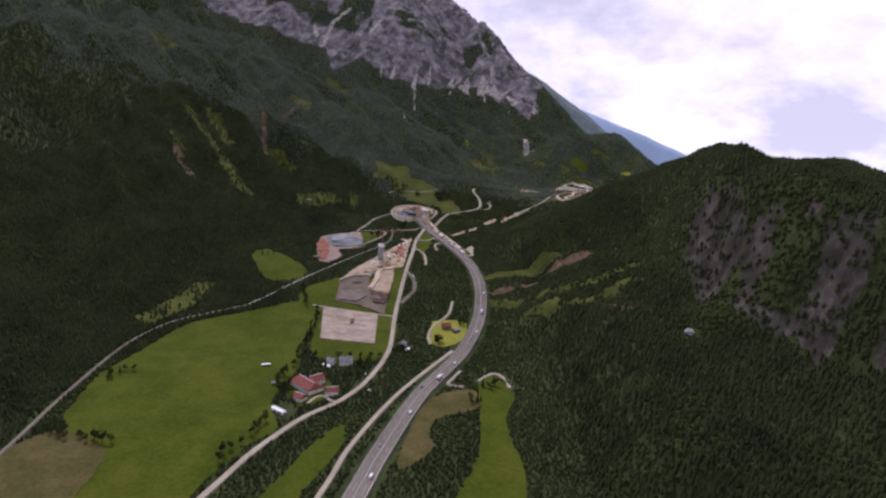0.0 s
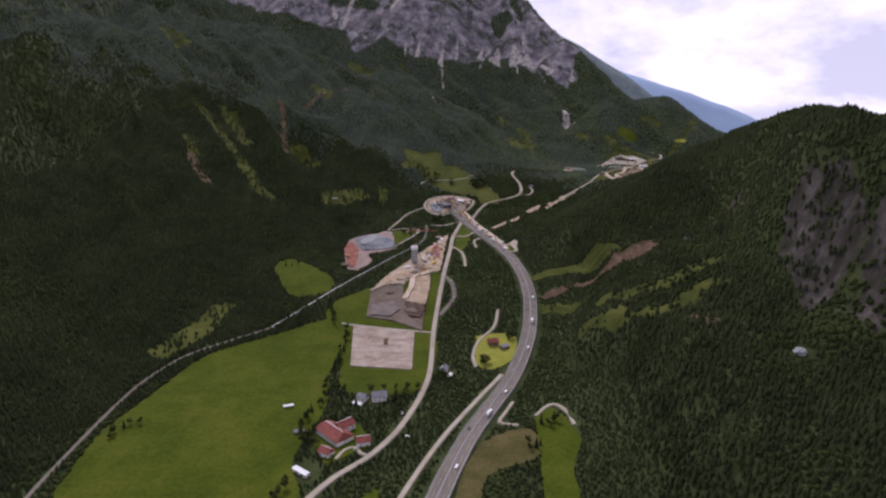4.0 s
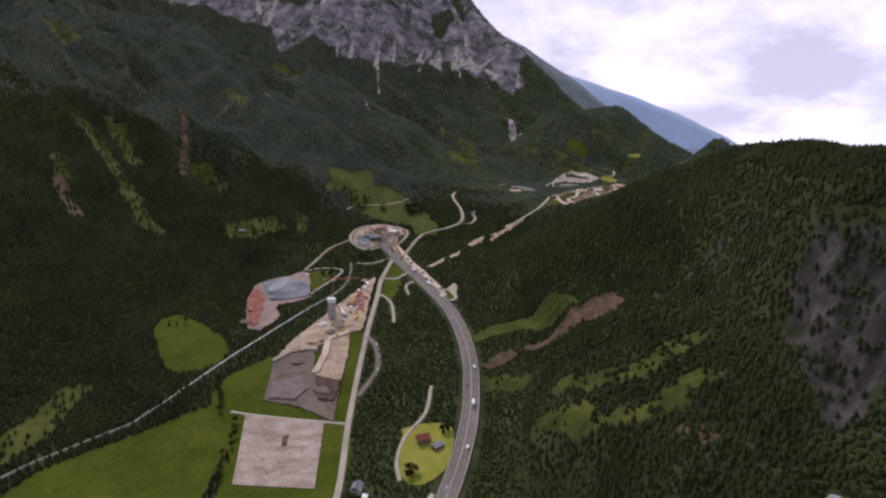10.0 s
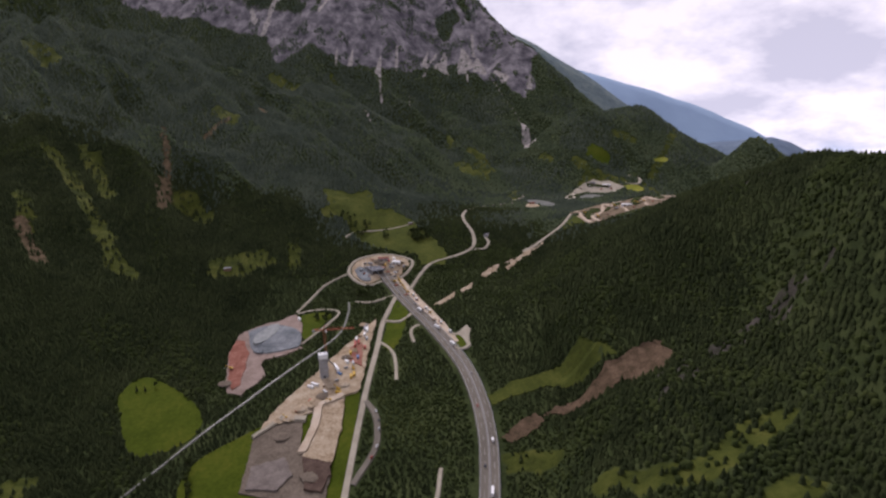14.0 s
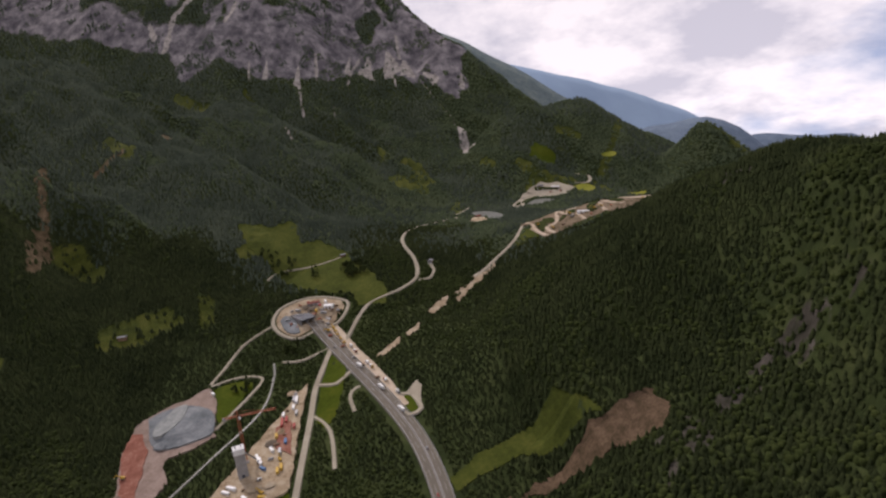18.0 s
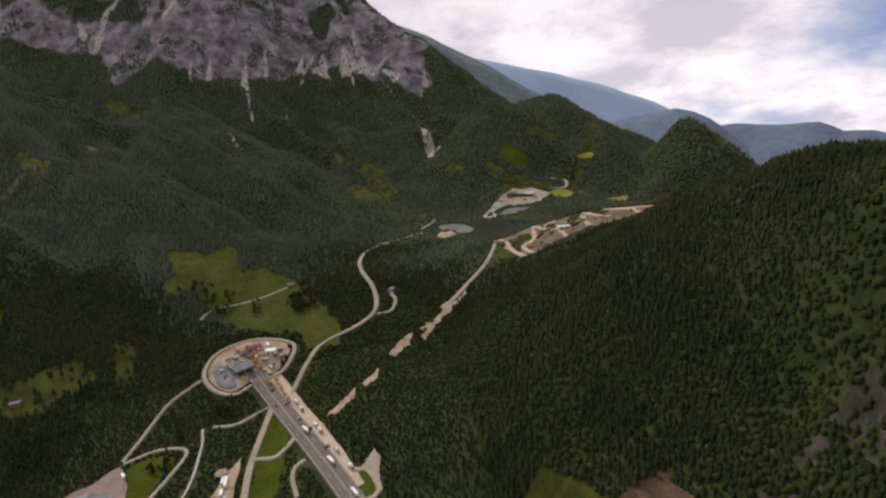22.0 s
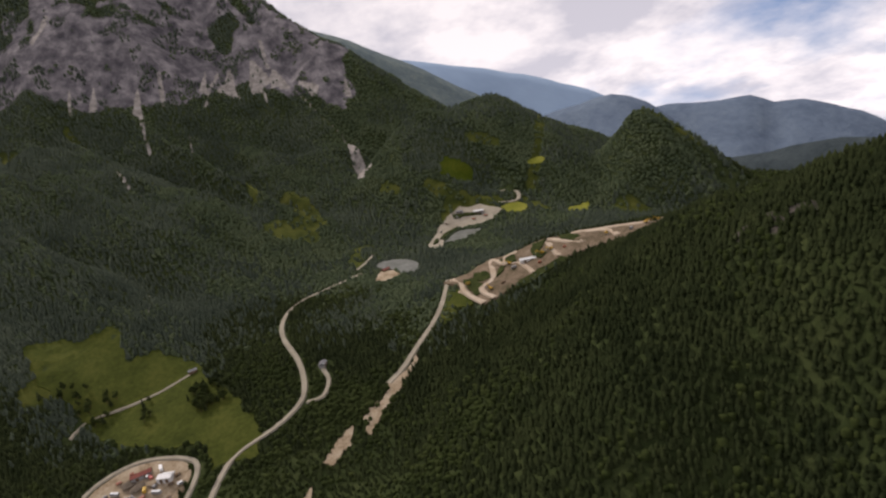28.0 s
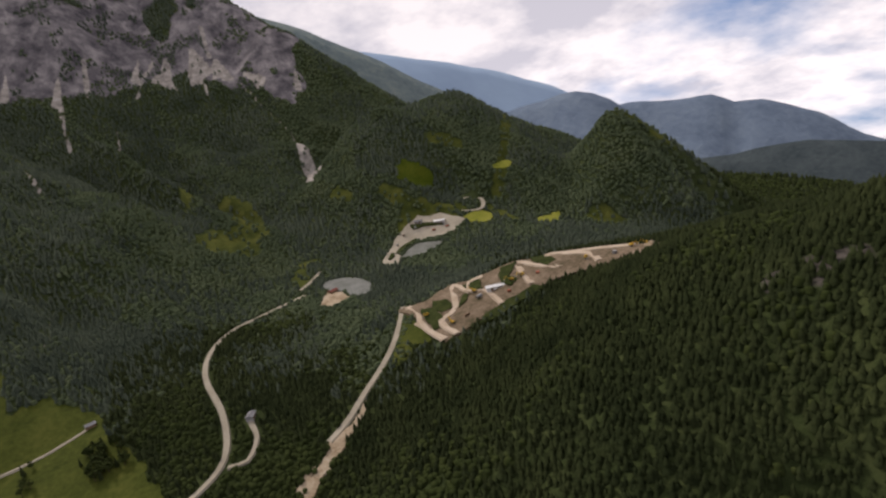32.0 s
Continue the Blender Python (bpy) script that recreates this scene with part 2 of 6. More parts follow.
ROOF_GREY = surface("grey_slate_roof", [(0.12, 0.12, 0.125), (0.17, 0.17, 0.175), (0.22, 0.22, 0.22)], 4, 0.4, 0.8, 0.2, bump_depth=0.04)
PLASTER = surface("off_white_plaster", [(0.58, 0.55, 0.5), (0.7, 0.67, 0.62), (0.76, 0.74, 0.7)], 4, 0.5, 0.9, 0.1, bump_depth=0.02)
CONCRETE = surface("grey_concrete", [(0.24, 0.235, 0.225), (0.32, 0.31, 0.3), (0.38, 0.37, 0.355)], 5, 0.6, 0.9, 0.2, bump_depth=0.03)
DARK_ROOF = surface("dark_grey_roof_sheeting", [(0.075, 0.08, 0.088), (0.105, 0.11, 0.12), (0.13, 0.135, 0.145)], 5, 0.5, 0.7, 0.15, bump_depth=0.03)
TIMBER = surface("brown_timber", [(0.11, 0.07, 0.04), (0.17, 0.11, 0.065), (0.22, 0.15, 0.09)], 2, 0.2, 0.85, 0.3, bump_depth=0.02)
WHITE = plain("white_paint", (0.78, 0.78, 0.76), 0.4)
WHITE_SHEET = plain("white_roof_sheeting", (0.72, 0.72, 0.7), 0.55)
SILVER = plain("silver_paint", (0.42, 0.43, 0.44), 0.35, 0.4)
DARK_PAINT = plain("dark_blue_paint", (0.03, 0.035, 0.05), 0.35)
RED_PAINT = plain("red_paint", (0.35, 0.06, 0.045), 0.45)
YELLOW_PAINT = plain("yellow_machine_paint", (0.52, 0.33, 0.04), 0.5)
ORANGE_STEEL = plain("orange_red_steel", (0.33, 0.1, 0.05), 0.5)
STEEL = plain("galvanised_steel", (0.36, 0.37, 0.38), 0.45, 0.6)
RUBBER = plain("black_rubber", (0.025, 0.025, 0.027), 0.8)
LINE_PAINT = plain("worn_white_road_paint", (0.38, 0.37, 0.34), 0.7)
BLUE_TARP = plain("blue_tarpaulin", (0.08, 0.16, 0.3), 0.6)
GLASS = bpy.data.materials.new("dark_window_glass")
GLASS.use_nodes = True
_g = GLASS.node_tree.nodes["Principled BSDF"]
_g.inputs["Base Color"].default_value, _g.inputs["Roughness"].default_value = (0.03, 0.035, 0.04, 1), 0.08
LAMP_GLASS = plain("clear_lamp_glass", (0.6, 0.6, 0.58), 0.2)
TAIL_GLASS = plain("red_lamp_glass", (0.4, 0.03, 0.03), 0.25)


def ground_material():
    """One ground whose kinds meet along broken edges: each kind has its own colours and grain, and shows as far as the mesh's share says."""
    m = bpy.data.materials.new("valley_ground")
    m.use_nodes = True
    n, l = m.node_tree.nodes, m.node_tree.links
    b = n["Principled BSDF"]
    b.inputs["Roughness"].default_value, b.inputs["Specular IOR Level"].default_value = 0.95, 0.05
    geo = n.new("ShaderNodeNewGeometry")

    def grain(size, stretch=(1, 1, 1), detail=6, rough=0.62):
        mapping, tex = n.new("ShaderNodeMapping"), n.new("ShaderNodeTexNoise")
        mapping.inputs["Scale"].default_value = stretch
        l.new(geo.outputs["Position"], mapping.inputs["Vector"])
        l.new(mapping.outputs[0], tex.inputs["Vector"])
        tex.inputs["Scale"].default_value, tex.inputs["Detail"].default_value, tex.inputs["Roughness"].default_value = 1 / size, detail, rough
        return tex.outputs["Fac"]

    def tinted(fac, colours):
        ramp = n.new("ShaderNodeValToRGB")
        e = ramp.color_ramp.elements
        while len(e) < len(colours):
            e.new(0.5)
        for k, c in enumerate(colours):
            e[k].position, e[k].color = 0.34 + 0.32 * k / (len(colours) - 1), (*c, 1)
        l.new(fac, ramp.inputs[0])
        return ramp.outputs[0]

    edge = grain(11.0)
    last = tinted(grain(34), [(0.022, 0.031, 0.011), (0.037, 0.050, 0.017), (0.056, 0.069, 0.025)])
    kinds = (
        ("rock", tinted(grain(30, (1, 1, 0.16), 8, 0.66), [(0.062, 0.058, 0.064), (0.115, 0.106, 0.112), (0.185, 0.170, 0.173), (0.29, 0.268, 0.264)])),
        ("crag", tinted(grain(16, (1, 1, 0.45), 7, 0.66), [(0.026, 0.028, 0.017), (0.046, 0.042, 0.033), (0.072, 0.064, 0.054), (0.118, 0.104, 0.090)])),
        ("grass", tinted(grain(26), [(0.030, 0.040, 0.009), (0.056, 0.067, 0.013), (0.088, 0.094, 0.021)])),
        ("earth", tinted(grain(9), [(0.055, 0.046, 0.024), (0.105, 0.076, 0.042), (0.165, 0.120, 0.072)])),
        ("scree", tinted(grain(12), [(0.20, 0.182, 0.16), (0.31, 0.282, 0.25), (0.42, 0.385, 0.345)])),
    )
    for name, colour in kinds:
        share = n.new("ShaderNodeAttribute")
        share.attribute_name = name
        ragged_ = n.new("ShaderNodeMath")
        ragged_.operation = "MULTIPLY_ADD"
        ragged_.inputs[1].default_value = 0.9
        l.new(edge, ragged_.inputs[0])
        l.new(share.outputs["Fac"], ragged_.inputs[2])
        sharp = n.new("ShaderNodeMapRange")
        sharp.interpolation_type = "SMOOTHSTEP"
        sharp.inputs["From Min"].default_value, sharp.inputs["From Max"].default_value = 0.84, 1.10
        l.new(ragged_.outputs[0], sharp.inputs["Value"])
        mix = n.new("ShaderNodeMix")
        mix.data_type = "RGBA"
        l.new(sharp.outputs[0], mix.inputs["Factor"])
        l.new(last, mix.inputs["A"])
        l.new(colour, mix.inputs["B"])
        last = mix.outputs["Result"]
    l.new(last, b.inputs["Base Color"])
    relief = n.new("ShaderNodeBump")
    relief.inputs["Strength"].default_value, relief.inputs["Distance"].default_value = 0.8, 5.0
    l.new(grain(18, (1, 1, 0.3), 7), relief.inputs["Height"])
    l.new(relief.outputs[0], b.inputs["Normal"])
    return m


GROUND = ground_material()


# ---- the lie of the land ----
def fbm(x, y, size, octaves=4, seed=0):
    """Smooth noise about 0, within about 1, of the given size in metres."""
    x, y = np.asarray(x, float) / size + seed * 17.3, np.asarray(y, float) / size - seed * 9.1
    total, gain = np.zeros(np.broadcast(x, y).shape), 0.5
    for n in range(octaves):
        i, j = np.floor(x), np.floor(y)
        u, v = x - i, y - j
        u, v = u * u * (3 - 2 * u), v * v * (3 - 2 * v)

        def corner(a, b):
            h = np.sin(a * 127.1 + b * 311.7 + seed * 74.7 + n * 19.19) * 43758.5453
            return 2 * (h - np.floor(h)) - 1

        total += gain * ((corner(i, j) * (1 - u) + corner(i + 1, j) * u) * (1 - v) + (corner(i, j + 1) * (1 - u) + corner(i + 1, j + 1) * u) * v)
        x, y, gain = x * 2.03 + 5.7, y * 2.03 - 3.1, gain * 0.5
    return total


def smooth(a, b, v):
    u = np.clip((np.asarray(v, float) - a) / (b - a), 0, 1)
    return u * u * (3 - 2 * u)


def to_line(x, y, line):
    """Distance to a polyline, how far along it (0 at its first point, 1 at the next) and the side (positive: left of its course)."""
    best, along, side = np.full(x.shape, 1e9), np.zeros(x.shape), np.zeros(x.shape)
    for n, (p, q) in enumerate(zip(line[:-1], line[1:])):
        dx, dy = q[0] - p[0], q[1] - p[1]
        s = np.clip(((x - p[0]) * dx + (y - p[1]) * dy) / max(dx * dx + dy * dy, 1e-9), 0, 1)
        d = np.hypot(x - p[0] - s * dx, y - p[1] - s * dy)
        near = d < best
        best, along = np.where(near, d, best), np.where(near, n + s, along)
        side = np.where(near, dx * (y - p[1]) - dy * (x - p[0]), side)
    return best, along, side


def soft_max(a, b, r):
    h = np.clip(0.5 + 0.5 * (a - b) / r, 0, 1)
    return b + (a - b) * h + r * h * (1 - h)


FLOOR_Y = (-900, 0, 300, 530, 700, 800, 914, 1000, 1080, 1176, 1240, 1280, 1350, 1400, 1560, 1800, 2600)
FLOOR_Z = (0, 5, 18, 30, 35, 49, 78, 98, 112, 126, 152, 166, 188, 200, 206, 222, 260)
_Y = np.arange(-900, 4400, 5.0)
_Z = np.interp(_Y, FLOOR_Y, FLOOR_Z)
for _ in range(40):
    _Z[1:-1] = (_Z[:-2] + 2 * _Z[1:-1] + _Z[2:]) / 4
# the foot of the great mountain, from behind the camera to the far valley
FOOT = [(-400, -900), (-400, 440), (-420, 560), (-440, 720), (-410, 880), (-365, 1000), (-300, 1090), (-250, 1190), (-190, 1300), (-60, 1370), (30, 1440), (70, 1560), (160, 1660), (300, 1730), (480, 1810), (700, 1920), (1300, 2100)]
FLANK = [(-900, 3050, 1250), (-350, 2850, 1150), (60, 2640, 850), (270, 2350, 610), (420, 2200, 455), (500, 2130, 350), (570, 2080, 230)]
RIDGE = [(660, -600, 230), (640, 300, 280), (591, 700, 304), (554, 890, 338), (462, 997, 333), (478, 1085, 294), (420, 1108, 295), (465, 1176, 260), (600, 1190, 250), (900, 1290, 150)]
SPUR = [(560, 1190, 262), (450, 1245, 251), (355, 1333, 239), (300, 1360, 224), (244, 1398, 203), (215, 1420, 190)]
KNOLL = [(380, 1880, 378), (507, 1873, 386), (613, 1873, 322), (660, 1826, 216)]
HUMP = [(600, 1588, 226), (645, 1622, 258), (684, 1652, 292), (706, 1668, 318), (732, 1672, 284), (768, 1684, 216)]

# the brow of the near hill, and how its front falls away: a crag above a gentler wooded skirt
BROW = [(640, -400, 235), (520, 100, 262), (420, 400, 285), (362, 600, 316), (338, 700, 333), (345, 750, 336), (357, 800, 338), (372, 850, 338), (376, 900, 337), (386, 945, 333), (380, 1000, 319), (392, 1048, 306), (400, 1105, 298)]
FACE_OUT = (0, 20, 40, 60, 80, 100, 160, 200, 235, 300, 400, 700)
FACE_DROP = (0, 22, 84, 140, 161, 172, 192, 210, 252, 325, 420, 600)


def crest(x, y, line, fall, round_off=30.0):
    """The highest of the slopes that fall away from each stretch of a crest line."""
    best = np.full(x.shape, -1e9)
    for p, q in zip(line[:-1], line[1:]):
        d, s, _ = to_line(x, y, [p, q])
        best = np.maximum(best, p[2] + (q[2] - p[2]) * s - fall * (np.sqrt(d * d + round_off**2) - round_off))
    return best


def past_flank(x, y):
    """Positive beyond the crest of the great mountain's far flank."""
    return y - np.interp(x, [p[0] for p in FLANK], [p[1] for p in FLANK])


def down_slope(x, y):
    """Coordinates across and along the way the gullies of the great mountain run, drawn out along it."""
    across, along_ = 0.8 * x + 0.6 * y, 0.6 * x - 0.8 * y
    return across + 24 * fbm(x, y, 160, 2, 26), 0.26 * along_


def height_raw(x, y):
    x, y = np.broadcast_arrays(np.asarray(x, float), np.asarray(y, float))
    z = np.interp(y, _Y, _Z) + 0.05 * np.clip(x + 60, -150, 150) * smooth(1500, 1100, y)
    z = z - 0.24 * np.clip(x - 480, 0, 3000) * smooth(1150, 1400, y) - 0.10 * np.clip(y - 2000, 0, 2500)
    d, s, side = to_line(x, y, FOOT)
    up = np.where(side > 0, d, 0.0)
    rough = smooth(20, 250, up)
    hill = 0.33 * up + 0.10 * np.clip(up - 60, 0, 260) * smooth(1500, 900, y)
    start = 960 + 0.6 * np.clip(-350 - x, 0, 900)
    cliff = np.clip(up - start, 0, 460) * 0.95
    spur = 1 - 2 * np.abs(fbm(*down_slope(x, y), 120, 3, 3))
    hill = hill + rough * (72 * (spur - 0.6) + 26 * fbm(x, y, 240, 3, 6) + 7 * fbm(x, y, 70, 3, 4))
    warp = 26 * fbm(x, y, 120, 2, 19)
    rib = np.abs(fbm(x + 0.25 * y + warp, 0.26 * y - warp, 105, 3, 7))
    crack = np.abs(fbm(x + 0.2 * y + warp, 0.4 * y, 31, 3, 8))
    hill = hill + cliff - (85 * rib + 30 * crack) * smooth(0, 120, cliff)
    e, _, _ = to_line(x, y, FLANK)
    beyond = past_flank(x, y)
    hill = hill * np.where(beyond > 0, smooth(260, 0, e), 1.0)
    z = z + np.clip(hill, 0, 1400) * (up > 0)
    g = fbm(x, y, 180, 4, 11)
    z = soft_max(z, crest(x, y, FLANK, 0.95) + 22 * g - 30 * rib, 30)
    rugged = 24 * g + 14 * spur + 10 * fbm(x, y, 52, 3, 27) - 8
    z = soft_max(z, crest(x, y, KNOLL, 0.7) + rugged, 25)
    z = soft_max(z, crest(x, y, HUMP, 1.0, 18) + 0.35 * rugged, 20)
    z = soft_max(z, crest(x, y, SPUR, 0.42, 25), 10)
    r = crest(x, y, RIDGE, 0.68, 90)
    d, k, west = to_line(x, y, BROW)
    top = np.interp(k, range(len(BROW)), [p[2] for p in BROW])
    jag = 1 + 0.16 * fbm(x, y, 70, 3, 17)
    face = top - np.interp(d * jag, FACE_OUT, FACE_DROP) + 9 * fbm(x + 0.4 * y, 0.35 * y, 34, 3, 18) * smooth(15, 60, d) * smooth(260, 120, d)
    back = np.maximum(top - 0.45 * (np.sqrt(d * d + 400) - 20), r)
    r = np.where(west > 0, face + (r - face) * smooth(900, 1080, y), back + (r - back) * smooth(1040, 1110, y))
    d = np.maximum(r - z, 0)
    z = soft_max(z, r + 14 * g * smooth(0, 60, d) + 7 * fbm(x, y, 45, 3, 5) * smooth(0, 40, d), 18)
    return z


# the motorway runs on a level bench cut into the land
BENCH = [(-105, 200), (-69, 394), (-54, 466), (-26, 572), (20, 690), (45, 785), (53, 860), (52, 908), (47, 945), (39, 981), (25, 1021), (-3, 1083), (-37, 1152), (-68, 1210), (-77, 1228)]
_P = np.array(BENCH, float)
_BENCH_Z = height_raw(_P[:, 0] - 6, _P[:, 1])


def height(x, y):
    x, y = np.broadcast_arrays(np.asarray(x, float), np.asarray(y, float))
    z = height_raw(x, y)
    near = (x > -160) & (x < 120) & (y > 180) & (y < 1240)
    if near.any():
        d, s, _ = to_line(x[near], y[near], BENCH)
        level = np.interp(s, range(len(BENCH)), _BENCH_Z)
        z = z.copy()
        z[near] = level + (z[near] - level) * smooth(14, 34, d)
    return z

# ---- building tools ----
def mesh_object(name, verts, faces, material, parent=None, smooth_faces=False):
    me = bpy.data.meshes.new(name)
    me.from_pydata([tuple(v) for v in verts], [], [tuple(f) for f in faces])
    for mt in material if isinstance(material, (list, tuple)) else [material]:
        me.materials.append(mt)
    if smooth_faces:
        me.polygons.foreach_set("use_smooth", [True] * len(me.polygons))
    ob = new(name, me)
    if parent:
        ob.parent = parent
    return ob


def triangles(name, verts, tris, material, parent=None):
    """A large mesh from arrays of corners and triangles."""
    me = bpy.data.meshes.new(name)
    me.vertices.add(len(verts))
    me.vertices.foreach_set("co", np.ascontiguousarray(verts, dtype=np.float32).ravel())
    me.loops.add(3 * len(tris))
    me.loops.foreach_set("vertex_index", np.ascontiguousarray(tris, dtype=np.int32).ravel())
    me.polygons.add(len(tris))
    me.polygons.foreach_set("loop_start", np.arange(0, 3 * len(tris), 3, dtype=np.int32))
    me.update(calc_edges=True)
    for mt in material if isinstance(material, (list, tuple)) else [material]:
        me.materials.append(mt)
    ob = new(name, me)
    if parent:
        ob.parent = parent
    return ob


def part(name, bm, material, parent, label=""):
    me = bpy.data.meshes.new(name)
    bm.to_mesh(me)
    bm.free()
    me.materials.append(material)
    ob = new(name, me)
    ob.parent = parent
    return tagged(ob, label)


def curve_through(points, step=8.0):
    """Points on a smooth line through the given ones, about a step apart."""
    p = [np.array(q, float) for q in points]
    p = [2 * p[0] - p[1], *p, 2 * p[-1] - p[-2]]
    out = []
    for a, b, c, d in zip(p, p[1:], p[2:], p[3:]):
        count = max(2, int(np.linalg.norm(c - b) / step))
        for k in range(count):
            t = k / count
            out.append(0.5 * (2 * b + (c - a) * t + (2 * a - 5 * b + 4 * c - d) * t * t + (3 * b - a - 3 * c + d) * t**3))
    return np.array([*out, p[-2]])


def offset(line, side):
    g = np.gradient(line, axis=0)
    g /= np.linalg.norm(g, axis=1)[:, None] + 1e-9
    return line + side * np.stack([-g[:, 1], g[:, 0]], 1)


def lane(name, line, width, lift, material, parent=None, bank=3.0, centre=0.0):
    """A road's slab along a line of x, y, level across, with banks down to the ground."""
    line = offset(line, centre)
    z = height(line[:, 0], line[:, 1]) + lift
    for _ in range(6):
        z[1:-1] = (z[:-2] + 2 * z[1:-1] + z[2:]) / 4
    rows = [np.c_[offset(line, s), z - drop] for s, drop in ((width / 2 + bank * 0.6, bank), (width / 2, 0), (-width / 2, 0), (-width / 2 - bank * 0.6, bank))]
    count, verts = len(line), np.concatenate(rows)
    faces = [(k * count + i, (k + 1) * count + i, (k + 1) * count + i + 1, k * count + i + 1) for k in range(3) for i in range(count - 1)]
    return mesh_object(name, verts, faces, material, parent)


def inside(x, y, outline):
    hit = np.zeros(np.shape(x), bool)
    for (ax, ay), (bx, by) in zip(outline, [*outline[1:], outline[0]]):
        if ay != by:
            hit ^= ((ay > y) != (by > y)) & (x < (bx - ax) * (y - ay) / (by - ay) + ax)
    return hit


def rounded(outline, step=7.0, wobble=1.5, seed=1):
    """A field's edge: a closed smooth line through the corners, a little uneven."""
    o = [np.array(q, float) for q in outline]
    c = curve_through([*o, o[0]], step)[:-1]
    return c + wobble * np.stack([fbm(c[:, 0], c[:, 1], 14, 2, seed), fbm(c[:, 1], c[:, 0], 14, 2, seed + 3)], 1)


def ragged(outline, step=5.0, wobble=1.6, seed=1):
    """The edge of dug or dumped ground: straight runs between sharp corners, broken by small bites."""
    out = []
    for a, b in zip(outline, [*outline[1:], outline[0]]):
        a, b = np.array(a, float), np.array(b, float)
        count = max(1, int(np.linalg.norm(b - a) / step))
        out += [a + (b - a) * k / count for k in range(count)]
    c = np.array(out)
    return c + wobble * np.stack([fbm(c[:, 0], c[:, 1], 6, 3, seed), fbm(c[:, 1], c[:, 0], 6, 3, seed + 3)], 1)


OPEN = []  # outlines kept free of trees
WAYS = []  # lines and half widths kept free of trees


def sheet(name, outline, lift, material, label, category, step=14.0, heap=None, kind="structure", keep=True, edge=1.5):
    """A piece of ground of its own look that lies on the land; heap: a function of x, y that adds to its height."""
    if keep:
        OPEN.append([tuple(q) for q in outline])
    bm = bmesh.new()
    f = bm.faces.new([bm.verts.new((x, y, 0)) for x, y in outline])
    lo, hi = np.min(outline, 0), np.max(outline, 0)
    for axis in (0, 1):
        normal = (1, 0, 0) if axis == 0 else (0, 1, 0)
        for v in np.arange(lo[axis] + step / 2, hi[axis], step):
            co = (v, 0, 0) if axis == 0 else (0, v, 0)
            bmesh.ops.bisect_plane(bm, geom=[*bm.verts, *bm.edges, *bm.faces], plane_co=co, plane_no=normal)
    co = np.array([v.co[:2] for v in bm.verts])
    z = height(co[:, 0], co[:, 1]) + lift
    if heap:
        z = z + heap(co[:, 0], co[:, 1])
    for v, h in zip(bm.verts, z):
        v.co.z = h
    rim = [e for e in bm.edges if e.is_boundary]
    out = bmesh.ops.extrude_edge_only(bm, edges=rim)
    for v in out["geom"]:
        if isinstance(v, bmesh.types.BMVert):
            v.co.z -= lift + 2.0
    bmesh.ops.recalc_face_normals(bm, faces=bm.faces)
    me = bpy.data.meshes.new(name)
    bm.to_mesh(me)
    bm.free()
    me.materials.append(material)
    return tagged(new(name, me), label, category, "", kind)


# ---- the ground ----
def steps(*spans):
    return np.concatenate([np.arange(a, b, s) for a, b, s in spans])


def build_ground():
    xs = steps((-2600, -1400, 60), (-1400, -700, 16), (-700, 480, 6.5), (480, 760, 9), (760, 1400, 20), (1400, 3400, 60))
    ys = steps((-900, 100, 50), (100, 600, 10), (600, 1850, 7.5), (1850, 2480, 6.5), (2480, 2950, 13), (2950, 4400, 60))
    gx, gy = np.meshgrid(xs, ys)
    gz = height(gx, gy)
    nx, ny = len(xs), len(ys)
    verts = np.stack([gx.ravel(), gy.ravel(), gz.ravel()], 1)
    i = (np.arange(ny - 1)[:, None] * nx + np.arange(nx - 1)[None]).ravel()
    tris = np.concatenate([np.stack([i, i + 1, i + nx + 1], 1), np.stack([i, i + nx + 1, i + nx], 1)])
    ob = triangles("ground", verts, tris, GROUND)
    for name, share in covers(verts[:, 0], verts[:, 1], verts[:, 2]).items():
        ob.data.attributes.new(name, "FLOAT", "POINT").data.foreach_set("value", share.astype(np.float32))
    ob.data.polygons.foreach_set("use_smooth", np.ones(len(tris), bool))
    return tagged(ob, "steep forested valley sides with grey limestone cliffs above", "ground", "", "structure")


# where bare rock begins on the great mountain, from its near end to its far flank
CLIFF_FOOT = [(-2600, 3000), (-1500, 2700), (-833, 2441), (-703, 2393), (-540, 2317), (-470, 2215), (-380, 2262), (-310, 2205), (-243, 2188), (-180, 2188), (-108, 2222), (-30, 2262), (48, 2276), (122, 2248), (190, 2200), (255, 2146), (292, 2178), (312, 2260), (345, 2400), (380, 2650), (400, 2950)]
# fans of scree: the tip, the middle of the foot, and half the width there
FANS = [((32, 2338), (18, 2262), 22), ((88, 2336), (96, 2262), 30), ((134, 2305), (138, 2246), 26), ((180, 2250), (214, 2196), 16), ((238, 2078), (240, 1846), 17), ((292, 2226), (280, 2164), 11), ((-22, 2330), (-36, 2262), 9), ((-165, 2252), (-172, 2186), 11), ((-250, 2250), (-255, 2192), 8)]
